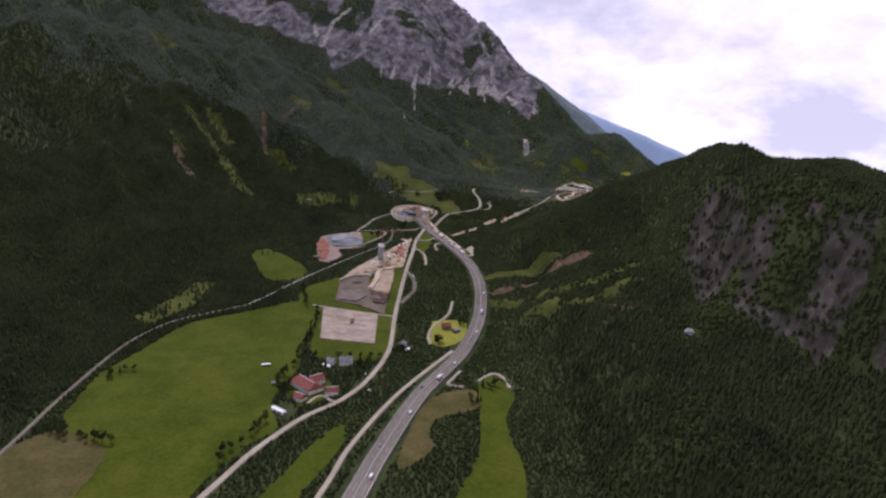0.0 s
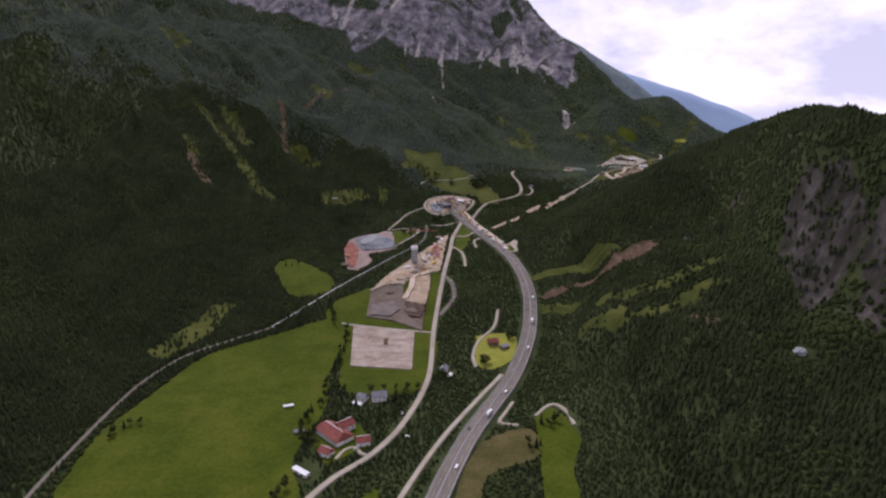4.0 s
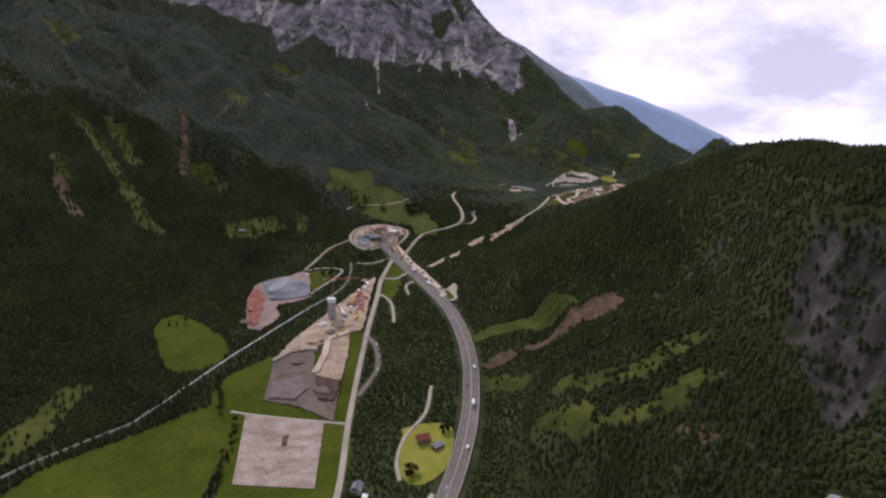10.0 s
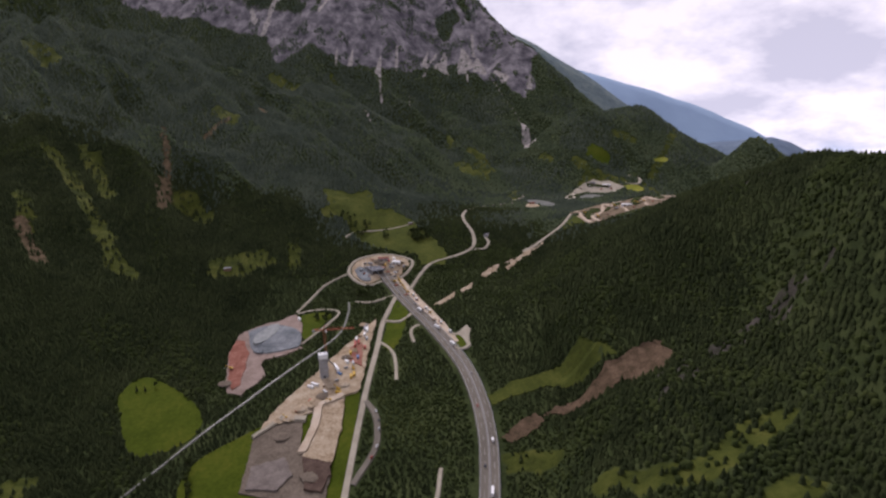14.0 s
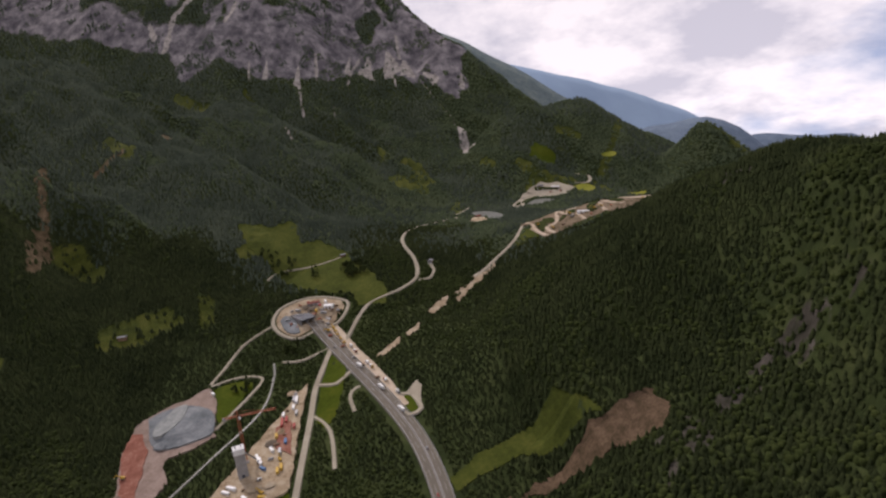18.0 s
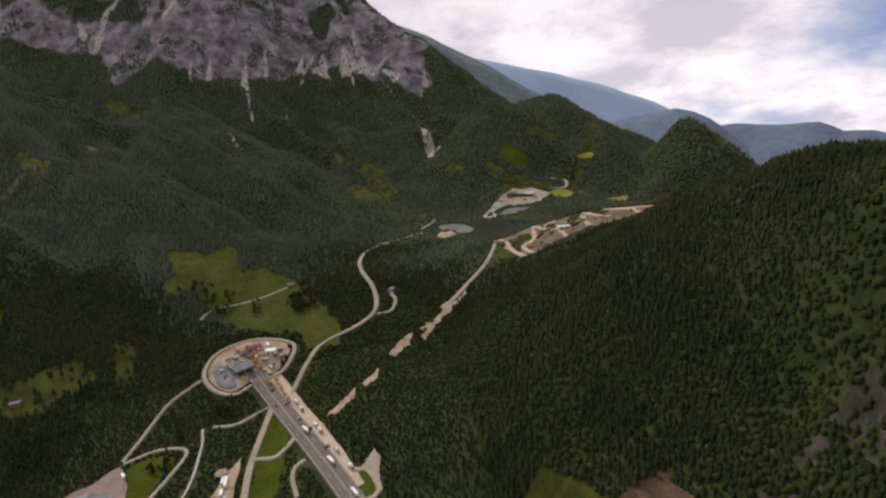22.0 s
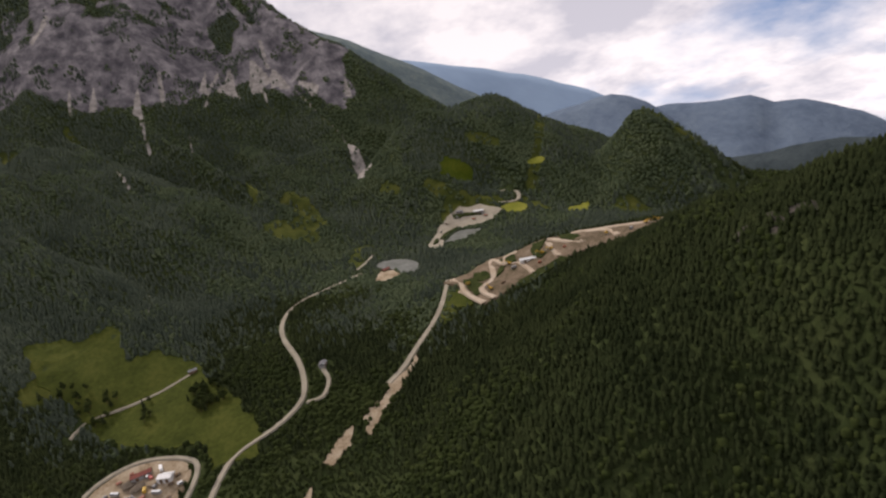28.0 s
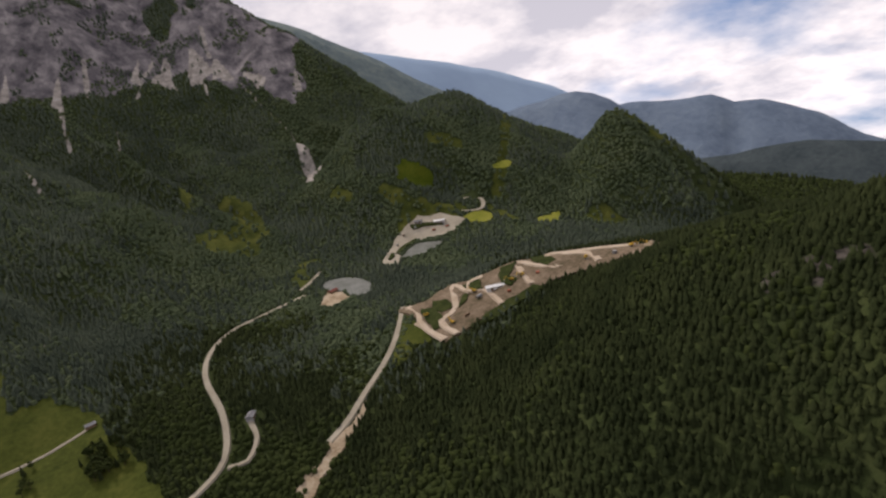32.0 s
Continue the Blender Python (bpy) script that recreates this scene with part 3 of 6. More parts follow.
# bare streaks: centre lines that run down the slopes, each with a half width
SCREES = [
    ([(5, 2334), (-20, 2270), (-36, 2226)], 3),
    ([(-166, 2220), (-167, 2187), (-154, 2087)], 3.5),
    ([(168, 2228), (196, 2154), (236, 2076)], 1.5),
    ([(94, 2272), (100, 2220)], 3),
    ([(-191, 1947), (-160, 1880), (-130, 1809)], 2.5),
    ([(-122, 1617), (-99, 1531), (-92, 1475)], 1.2),
    ([(-118, 2299), (-118, 2199)], 4),
    ([(-299, 2242), (-294, 2177)], 3),
    ([(122, 2384), (122, 2304)], 4),
    ([(-79, 2138), (-71, 2050)], 2),
    ([(-480, 2510), (-510, 2470), (-537, 2449), (-541, 2388), (-550, 2332)], 8),
    ([(-346, 2438), (-371, 2364)], 6),
    ([(-610, 2440), (-585, 2385)], 7),
]
GLADES = [
    ([(-963, 1844), (-900, 1805)], 24),
    ([(-640, 1362), (-599, 1335), (-540, 1273), (-486, 1217), (-454, 1173), (-423, 1159)], 12),
    ([(-612, 1401), (-572, 1370), (-519, 1299)], 11),
    ([(-454, 1378), (-420, 1374), (-390, 1345)], 16),
    ([(-320, 1226), (-268, 1253)], 20),
    ([(-226, 1295), (-219, 1258)], 11),
    ([(-614, 1237), (-575, 1190)], 10),
    ([(-410, 744), (-390, 800), (-385, 840)], 20),
    ([(-485, 2154), (-404, 2097)], 14),
    ([(-492, 1719), (-434, 1659)], 14),
    ([(-306, 2150), (-214, 2006), (-81, 1853)], 6),
    ([(45, 1840), (92, 1900), (130, 1780), (105, 1715), (70, 1725)], 24),
    ([(345, 1650), (385, 1640)], 30),
    ([(131, 754), (162, 736), (180, 726), (203, 732), (241, 749)], 12),
    ([(111, 725), (141, 680), (183, 672), (225, 680)], 12),
    ([(74, 853), (107, 850)], 12),
    ([(622, 1873), (542, 1738), (496, 1674), (474, 1652)], 7),
    ([(470, 1590), (455, 1640)], 7),
    ([(-185, 1385), (-147, 1404), (-118, 1408)], 14),
    ([(716, 1664), (745, 1640), (766, 1605)], 14),
    ([(158, 1570), (170, 1640), (188, 1645)], 9),
    ([(580, 1545), (598, 1535)], 14),
    ([(694, 1945), (660, 1860)], 12),
    ([(250, 1760), (268, 1735)], 10),
    ([(320, 1708), (338, 1690)], 12),
    ([(430, 1760), (455, 1745)], 12),
]
SCARS = [([(-580, 1640), (-530, 1540), (-485, 1444), (-465, 1388), (-425, 1275)], 6), ([(-470, 1395), (-440, 1310)], 9), ([(-588, 1194), (-537, 1145)], 9), ([(-490, 1645), (-450, 1665)], 7), ([(-433, 1864), (-400, 1800)], 7), ([(190, 640), (205, 632)], 7)]
# pale rock ribs that stand out of the woods of the near hill
RIBS = [([(192, 822), (212, 832), (230, 840), (268, 865), (296, 876), (316, 858), (326, 830)], 6), ([(206, 850), (261, 862), (291, 848), (318, 842)], 5), ([(206, 866), (244, 870), (280, 873), (314, 880), (330, 852)], 5), ([(346, 1072), (361, 1062), (372, 1045), (382, 1038)], 8), ([(378, 1032), (374, 1013)], 7)]
CRAGS = [(287, 705), (302, 690), (323, 672), (345, 600), (356, 540), (372, 473), (360, 420), (350, 447), (326, 481), (303, 540), (276, 620)]


def streak_share(x, y, line, half, soft=7.0):
    e, k, _ = to_line(x, y, line)
    return np.clip(0.5 + (half * (1 + 0.8 * fbm(x, y, 16, 3, 13)) - e) / soft, 0, 1)


def covers(x, y, z):
    """How far each kind of bare ground shows at a place, from 0 to 1; the rest is forest floor."""
    d, _, side = to_line(x, y, CLIFF_FOOT)
    above = np.where(side > 0, d, -d) + 34 * fbm(x, y, 90, 4, 21) + 16 * fbm(x, y, 26, 3, 22)
    e, _, _ = to_line(x, y, FLANK)
    beyond = past_flank(x, y)
    rock = smooth(-10, 12, above) * ((beyond < 0) | (e < 120))
    shelf = smooth(0.10, 0.30, fbm(x, 0.7 * y, 120, 4, 23)) * smooth(60, 150, above)
    rock = rock * (1 - 0.9 * shelf)
    scree = np.zeros(x.shape)
    for line, half in SCREES:
        scree = np.maximum(scree, streak_share(x, y, line, half, 8.0))
    for tip, foot, half in FANS:
        ax, ay = foot[0] - tip[0], foot[1] - tip[1]
        long = math.hypot(ax, ay)
        t = ((x - tip[0]) * ax + (y - tip[1]) * ay) / long**2
        across = np.abs((x - tip[0]) * ay - (y - tip[1]) * ax) / long
        wide = half * (0.08 + 0.92 * t) * (1 + 0.5 * fbm(x, y, 18, 3, 24))
        scree = np.maximum(scree, np.clip(0.5 + (wide - across) / 7, 0, 1) * smooth(-0.06, 0.04, t) * smooth(1.10, 0.96, t + 0.22 * fbm(x, y, 20, 2, 25)))
    grass, earth = np.zeros(x.shape), np.zeros(x.shape)
    for line, half in GLADES:
        grass = np.maximum(grass, streak_share(x, y, line, half, 14.0))
    for line, half in SCARS:
        earth = np.maximum(earth, streak_share(x, y, line, half))
    crag = np.zeros(x.shape)
    near = (x > 150) & (x < 520) & (y > 300) & (y < 1150)
    hole = inside(x[near] + 22 * fbm(x[near], y[near], 40, 2, 15), y[near] + 22 * fbm(y[near], x[near], 40, 2, 16), CRAGS)
    crag[near] = hole * smooth(-0.30, 0.10, fbm(x[near], y[near], 38, 4, 10))
    for line, half in RIBS:
        crag = np.maximum(crag, streak_share(x, y, line, half, 6.0) * smooth(-0.25, 0.1, fbm(x, y, 12, 2, 9)))
    return {"rock": rock, "scree": scree, "grass": grass, "earth": earth, "crag": crag}


def cover(x, y, z):
    """Which ground lies where: 0 forest floor, 1 rock, 2 scree, 3 rough grass, 4 earth, 5 crag."""
    c = covers(x, y, z)
    kind = np.zeros(x.shape, int)
    for n, name in ((1, "rock"), (5, "crag"), (3, "grass"), (4, "earth"), (2, "scree")):
        kind[c[name] > 0.5] = n
    return kind


build_ground()


def far_range(name, points, depth, fall, material, label, seed):
    """A distant range: a crest through the given points with slopes on both sides."""
    line = curve_through(points, 60.0)
    count, rows = len(line), []
    ridge = line[:, 2] + 26 * fbm(line[:, 0], line[:, 1], 260, 4, seed)
    towards = np.array([139.0, 860.0]) - line[:, :2]
    towards /= np.linalg.norm(towards, axis=1)[:, None]
    for k in range(-3, 13):
        out = k * depth / 12
        xy = line[:, :2] + towards * out
        spur = 0.35 * fbm(line[:, 0], line[:, 1] + 0 * out, 340, 4, seed + 1) * abs(out) + 0.12 * abs(out) * fbm(xy[:, 0], xy[:, 1], 120, 3, seed + 2)
        rows.append(np.c_[xy, ridge - abs(out) * fall + spur])
    verts = np.concatenate(rows)
    faces = [(r * count + i, r * count + i + 1, (r + 1) * count + i + 1, (r + 1) * count + i) for r in range(len(rows) - 1) for i in range(count - 1)]
    return tagged(mesh_object(name, verts, faces, material, None, True), label, "mountain range", "", "structure")


# no air is drawn: each range's haze is painted in its colour
far_range("backdrop_back_ridge", [(120, 3330, 860), (290, 3310, 795), (421, 3300, 722), (548, 3300, 652), (677, 3300, 580), (768, 3290, 525), (903, 3270, 425), (1010, 3240, 350), (1120, 3200, 250)], 700, 0.6, GREEN_RANGE, "forested ridge behind the cliffs, tinted for haze", 31)
far_range("backdrop_far_range", [(500, 4050, 700), (957, 4000, 602), (1140, 4000, 552), (1317, 4000, 498), (1527, 3990, 412), (1741, 3960, 322), (1887, 3930, 262), (2100, 3850, 120)], 800, 0.5, FAR_RANGE, "range on the skyline, tinted pale blue for haze", 33)
far_range("backdrop_blue_hill", [(1250, 3760, 110), (1412, 3686, 188), (1626, 3580, 214), (1776, 3492, 232), (1909, 3405, 150), (2050, 3300, -10)], 800, 0.5, BLUE_RANGE, "forested hill tinted blue for haze", 35)
far_range("backdrop_plateau", [(2050, 3900, -10), (2241, 3782, 76), (2436, 3631, 58), (2612, 3476, 60), (2691, 3399, 5), (2784, 3301, 2), (2950, 3108, -110), (3066, 2955, -240), (3200, 2750, -320)], 800, 0.5, BLUE_RANGE, "plateau mountain tinted blue for haze", 37)
far_range("backdrop_dark_ridge", [(1180, 2480, -60), (1342, 2330, 37), (1482, 2203, 52), (1606, 2067, 60), (1710, 1928, 40), (1788, 1803, 16), (1850, 1600, 0)], 700, 0.45, DARK_RANGE, "dark forested ridge beyond the valley, tinted for haze", 39)

# ---- roads, tracks and stream ----
MOTORWAY = curve_through(BENCH, 8)
WAYS.append((MOTORWAY, 15))
motorway = tagged(lane("road_motorway", MOTORWAY, 17, 1.6, ASPHALT), "grey four-lane motorway curving up to a tunnel", "motorway", "", "structure")
OLD_ROAD = curve_through([(-245, 180), (-188, 385), (-172, 441), (-157, 477), (-139, 512), (-111, 548), (-89, 602), (-74, 694), (-77, 810), (-74, 945), (-69, 1040), (-67, 1105), (-54, 1172)], 8)


def way(name, points, width, label, material=None, lift=1.1, category="road"):
    line = points if isinstance(points, np.ndarray) else curve_through(points, 6)
    WAYS.append((line, width / 2 + 2.5))
    return tagged(lane(name, line, width, lift, material or TRACK, None, 1.5), label, category, "", "structure")


way("road_country", OLD_ROAD, 5.4, "pale country road along the valley floor")
way("road_frontage", [(-140, 200), (-98, 392), (-85, 464), (-53, 564), (-16, 647), (9, 698)], 4.2, "pale service road beside the motorway")
way("road_field_edge", [(-365, 330), (-373, 427), (-383, 503), (-394, 608), (-395, 672), (-379, 728), (-341, 768), (-299, 804)], 3.2, "grey lane along the foot of the mountain", ASPHALT)
way("water_stream", [(-299, 804), (-269, 853), (-234, 911), (-200, 961), (-160, 1018), (-123, 1076), (-118, 1133), (-122, 1165)], 2.0, "pale stream in a straight bed below trees", STREAM, 0.8, "stream")
LOOP = [(-132, 1248), (-122, 1268), (-87, 1279), (-48, 1268), (-34, 1252), (-46, 1224), (-76, 1212), (-91, 1200), (-115, 1212), (-130, 1232)]
way("road_loop", curve_through([*LOOP, LOOP[0]], 5), 3.9, "pale gravel road looping round the tunnel portal yard")
way("road_river", [(-38, 1186), (-7, 1246), (37, 1266), (62, 1290), (64, 1335), (51, 1394), (55, 1445), (75, 1485), (115, 1508), (160, 1530)], 4.6, "pale road winding up the wooded valley")
way("road_spur", [(64, 1281), (79, 1279), (88, 1299), (85, 1318)], 3.4, "short gravel spur to a yard")
way("road_works", [(140, 1270), (160, 1284), (176, 1300), (202, 1322), (220, 1342), (236, 1372), (246, 1400)], 5.4, "pale haul road up to the earthworks")
way("road_pool", [(-134, 1232), (-166, 1206), (-192, 1145)], 2.8, "narrow gravel lane to the spoil heap")
way("road_pool_edge", [(-190, 1142), (-160, 1150), (-132, 1140), (-140, 1110), (-166, 1060)], 2.8, "gravel lane round the grassy triangle")
way("road_layby", [(-72, 945), (-60, 925), (-55, 900), (-56, 876), (-72, 838)], 5.5, "grey lay-by strip with parked cars", ASPHALT)
way("road_portal_link", [(-112, 1165), (-90, 1160), (-66, 1168), (-52, 1176)], 2.8, "gravel link below the portal")
way("road_underpass", [(-67, 1106), (-56, 1102), (-45, 1100), (-36, 1110), (-30, 1120)], 4, "gravel track curving to the motorway")
way("road_pad_edge", [(-204, 822), (-186, 817), (-130, 806), (-100, 801), (-78, 797)], 3, "gravel track along the levelled pad")
way("road_farm", [(-20, 716), (-24, 742), (-18, 775), (2, 810), (8, 850)], 3, "gravel farm track among trees")
way("road_hook", [(19, 640), (9, 616), (4, 600), (22, 595)], 3, "pale hooked field track")
way("road_hook_upper", [(39, 611), (50, 627), (60, 634), (69, 622), (75, 594)], 3, "pale curved field track")
way("road_meadow", [(-150, 1330), (-138, 1345), (-110, 1350), (-70, 1362), (-40, 1378)], 3, "pale track across the alpine meadow")
way("road_wood_track", [(-65, 1051), (-56, 1041), (-48, 1026), (-44, 1006), (-41, 975)], 3, "gravel woodland track")
way("road_valley_far", [(426, 1664), (440, 1668), (451, 1657), (448, 1645), (438, 1636), (410, 1640)], 5, "pale bend of the valley road beyond the gravel works")
way("road_farm_drive", [(-113, 544), (-122, 548), (-129, 557), (-138, 553), (-143, 538)], 2.6, "pale gravel drive from the country road into the farmyard")
way("road_wood_bend", [(-24, 1047), (-29, 1070), (-27, 1081), (-19, 1087)], 3, "short curved gravel track")
way("road_haul_lower", [(255, 1298), (247, 1334), (251, 1356), (248, 1384)], 5.5, "tan haul road on the earthworks", HAUL, 2.6)
way("road_haul_bend", [(266, 1294), (262, 1322), (279, 1328), (292, 1366), (297, 1350), (298, 1336), (309, 1326), (311, 1292)], 5.5, "pale hairpin haul road on the earthworks", HAUL, 2.6)
way("road_haul_upper", [(300, 1338), (305, 1352), (318, 1350)], 5.5, "pale haul road between terraces", HAUL, 2.6)
way("road_haul_terrace", [(341, 1292), (344, 1318), (350, 1334), (357, 1315), (368, 1292)], 5.5, "pale hairpin on the upper terrace", HAUL, 2.6)
way("road_haul_top", [(370, 1290), (375, 1322), (395, 1306), (415, 1285), (430, 1264)], 5.5, "pale road looping round the top terrace", HAUL, 2.6)
way("road_haul_middle", [(385, 1312), (398, 1290), (396, 1268)], 5.5, "pale haul road across the top terrace", HAUL, 2.6)
way("road_far_bend", [(157, 1551), (172, 1570), (189, 1598)], 4, "pale track at the forest edge")

# ---- fields and worked ground ----
sheet("field_large", rounded([(-362, 480), (-378, 560), (-372, 630), (-357, 726), (-303, 776), (-212, 838), (-193, 790), (-191, 717), (-176, 630), (-180, 568), (-179, 529), (-160, 487), (-178, 456), (-196, 398), (-205, 340), (-275, 330), (-300, 420), (-335, 450)]), 0.5, MEADOW, "wide mown green meadow", "meadow")
sheet("field_brown", rounded([(-372, 420), (-352, 456), (-305, 440), (-290, 425), (-284, 390), (-290, 340), (-385, 330)]), 0.8, DRY_FIELD, "dry brown field corner", "field")
sheet("field_forest_glade", rounded([(-350, 968), (-342, 998), (-312, 993), (-250, 945), (-242, 907), (-268, 886), (-300, 890)]), 0.5, MEADOW, "bright green glade against the forest", "meadow")
sheet("field_pad_surround", rounded([(-207, 822), (-80, 795), (-80, 670), (-130, 655), (-168, 668), (-186, 740)], 8, 0.8), 0.5, MEADOW, "green strip round the levelled pad", "meadow")
sheet("field_below_site", rounded([(-182, 913), (-228, 872), (-216, 822), (-92, 804), (-80, 806), (-80, 955), (-94, 958)], 8, 0.8), 0.5, MEADOW, "green strip round the spoil field", "meadow")
sheet("field_farm", rounded([(-22, 788), (8, 795), (29, 786), (24, 734), (-2, 710), (-19, 722)]), 0.5, MEADOW_BRIGHT, "bright yellow-green farm meadow", "meadow")
sheet("field_east_strip", rounded([(38, 607), (56, 628), (73, 592), (78, 573), (65, 528), (66, 485), (72, 441), (62, 385), (12, 385), (26, 437), (35, 473), (38, 550)]), 0.5, MEADOW, "green strip of field between woods", "meadow")
sheet("field_motorway_side", rounded([(-29, 527), (-7, 573), (33, 588), (38, 547), (8, 529), (-9, 516), (-13, 484), (-7, 470), (-17, 451), (-33, 433), (-41, 438), (-38, 469)]), 0.5, DRY_FIELD, "olive field beside the motorway", "field")
sheet("field_triangle", rounded([(-146, 380), (-118, 470), (-99, 500), (-94, 463), (-110, 404), (-122, 360)]), 0.5, MEADOW, "narrow green field between two roads", "meadow")
sheet("field_alpine", ragged([(-205, 1436), (-182, 1450), (-152, 1440), (-120, 1455), (-106, 1404), (-76, 1415), (-39, 1386), (-2, 1320), (26, 1262), (8, 1240), (-20, 1247), (-32, 1278), (-78, 1288), (-122, 1318), (-149, 1358), (-187, 1394)], 6, 8, 33), 0.7, ALP_GRASS, "alpine meadow above the tunnel portal", "meadow")
sheet("field_junction", rounded([(-57, 1161), (-36, 1132), (-45, 1040), (-62, 1042), (-62, 1090)]), 0.5, MEADOW, "green wedge between road and motorway", "meadow")
sheet("field_pool", rounded([(-186, 1134), (-160, 1142), (-140, 1130), (-150, 1100), (-164, 1070)]), 0.5, MEADOW, "grassy triangle beside the spoil heap", "meadow")
sheet("gravel_pad", [(-187, 815), (-102, 799), (-95, 710), (-170, 719)], 1.4, GRAVEL_PAD, "levelled pale gravel pad with a red stain", "gravel pad", 10)
sheet("spoil_field", ragged([(-179, 901), (-154, 921), (-134, 918), (-128, 879), (-95, 861), (-94, 852), (-93, 800), (-131, 824), (-173, 836)], 5, 2.2), 1.6, SPOIL_DARK, "grey-brown field of dumped spoil", "spoil field", 8, lambda x, y: 2.2 * np.abs(fbm(x, y, 26, 4, 41)))
sheet("sand_field", ragged([(-121, 938), (-95, 947), (-92, 905), (-94, 862), (-124, 872), (-118, 902)], 5, 2.2), 2.6, SPOIL_TAN, "smooth tan sand fill", "sand fill", 8, lambda x, y: 1.2 * np.abs(fbm(x, y, 20, 3, 43)))
sheet("building_site", ragged([(-77, 1111), (-80, 962), (-94, 953), (-148, 920), (-176, 909), (-166, 940), (-135, 998), (-102, 1059)], 5, 3.0), 1.6, SPOIL_TAN, "tan building site strewn with material", "building site", 8, lambda x, y: 2.0 * np.abs(fbm(x, y, 18, 4, 45)))
sheet("spoil_patch", ragged([(-123, 870), (-95, 861), (-93, 848), (-99, 830), (-114, 833)], 4, 2.0, 5), 3.8, SPOIL_BROWN, "patch of dark reddish-brown tipped soil", "spoil patch", 5, lambda x, y: 2.4 * np.abs(fbm(x, y, 9, 3, 45)))
sheet("spoil_grey_patch", ragged([(-170, 862), (-140, 872), (-128, 850), (-140, 834), (-168, 838)], 4, 2.5, 6), 3.2, SPOIL_GREY, "patch of grey-brown tipped gravel", "spoil patch", 5, lambda x, y: 1.6 * np.abs(fbm(x, y, 9, 3, 46)))
sheet("sand_bank", ragged([(-99, 956), (-95, 950), (-117, 938), (-115, 907), (-122, 876), (-129, 876), (-123, 907), (-125, 940)], 4, 1.5, 7), 4.2, HAUL, "raised tan sand bank between two fills", "sand bank", 5, lambda x, y: 1.5 * np.abs(fbm(x, y, 8, 2, 47)))
sheet("pale_ledge", ragged([(-181, 901), (-166, 916), (-156, 928), (-131, 924), (-131, 918), (-154, 921), (-165, 911), (-178, 899)], 4, 1.0, 8), 4.0, TRACK, "pale broken ledge of blinding concrete", "ledge", 5)
sheet("rusty_store", ragged([(-102, 1043), (-88, 1050), (-82, 1001), (-98, 1013)], 5, 2.0, 9), 2.6, RED_SPOIL, "rust-coloured storage ground on the site", "storage ground", 6, lambda x, y: 0.8 * np.abs(fbm(x, y, 6, 3, 48)))
sheet("pad_stain", ragged([(-140, 781), (-134, 783), (-133, 768), (-138, 766)], 3, 1.2, 10), 1.8, EARTH, "small reddish-brown stain on the gravel pad", "stain", 4, None, "structure", False)
sheet("spoil_pit", ragged([(-253, 1047), (-253, 1091), (-234, 1109), (-210, 1124), (-191, 1140), (-175, 1108), (-164, 1050), (-182, 1037), (-204, 1029), (-205, 1018), (-193, 997), (-212, 966), (-229, 969), (-240, 1000)], 5, 3.0), 1.2, SPOIL_PINK, "pinkish spoil ground at the forest edge", "spoil ground", 8, lambda x, y: 1.5 * np.abs(fbm(x, y, 22, 3, 46)))
sheet("red_spoil", ragged([(-252, 1047), (-252, 1074), (-241, 1070), (-226, 1041), (-222, 1009), (-219, 982), (-224, 973), (-234, 991), (-244, 1020)], 5, 3.5), 2.0, RED_SPOIL, "rust-red spoil strip along the pit edge", "spoil strip", 8, lambda x, y: 1.5 * np.abs(fbm(x, y, 18, 3, 49)))
sheet("spoil_heap", rounded([(-244, 1094), (-234, 1103), (-219, 1109), (-200, 1106), (-175, 1090), (-167, 1056), (-180, 1048), (-205, 1042), (-226, 1052)], 5, 2.0), 2.4, BLUE_SPOIL, "flat-topped heap of blue-grey crushed rock", "spoil heap", 6, lambda x, y: 4 * smooth(0, 14, 32 - np.hypot(x + 205, (y - 1076) * 1.05)) + 2.2 * np.abs(fbm(x, y, 14, 3, 47)))
sheet("spoil_heap_pale", rounded([(-216, 1102), (-205, 1104), (-202, 1086), (-212, 1062), (-224, 1056), (-228, 1072), (-222, 1086)], 5, 1.5), 7.2, PALE_SPOIL, "paler tongue of crushed rock tipped over the heap", "spoil heap", 5, lambda x, y: 1.6 * np.abs(fbm(x, y, 9, 3, 50)), "structure", False)
sheet("portal_yard", rounded([(-128, 1246), (-119, 1264), (-87, 1275), (-51, 1265), (-39, 1250), (-50, 1228), (-66, 1216), (-80, 1214), (-92, 1204), (-113, 1215), (-126, 1232)], 6, 1), 1.0, SPOIL_TAN, "stony yard round the tunnel portal", "yard", 7, lambda x, y: 0.8 * np.abs(fbm(x, y, 14, 3, 53)))
sheet("portal_apron", rounded([(-122, 1238), (-116, 1246), (-104, 1238), (-98, 1222), (-94, 1209), (-112, 1217)], 6, 1), 2.4, BLUE_SPOIL, "grey gravel parking apron beside the portal", "apron", 6)
sheet("motorway_works", ragged([(-61, 1218), (-50, 1222), (-34, 1192), (-19, 1163), (-2, 1128), (13, 1094), (31, 1046), (25, 1042), (4, 1090), (-14, 1127), (-29, 1157), (-46, 1188)], 5, 1.0), 1.5, HAUL, "tan new carriageway under construction beside the motorway", "works strip", 7)
sheet("gravel_apron", ragged([(18, 1069), (28, 1063), (42, 1081), (46, 1070), (44, 1047), (38, 1033), (30, 1037), (34, 1048), (24, 1058)], 4, 1.5, 51), 0.7, TRACK, "pale gravel apron below the motorway bend", "gravel apron", 6)
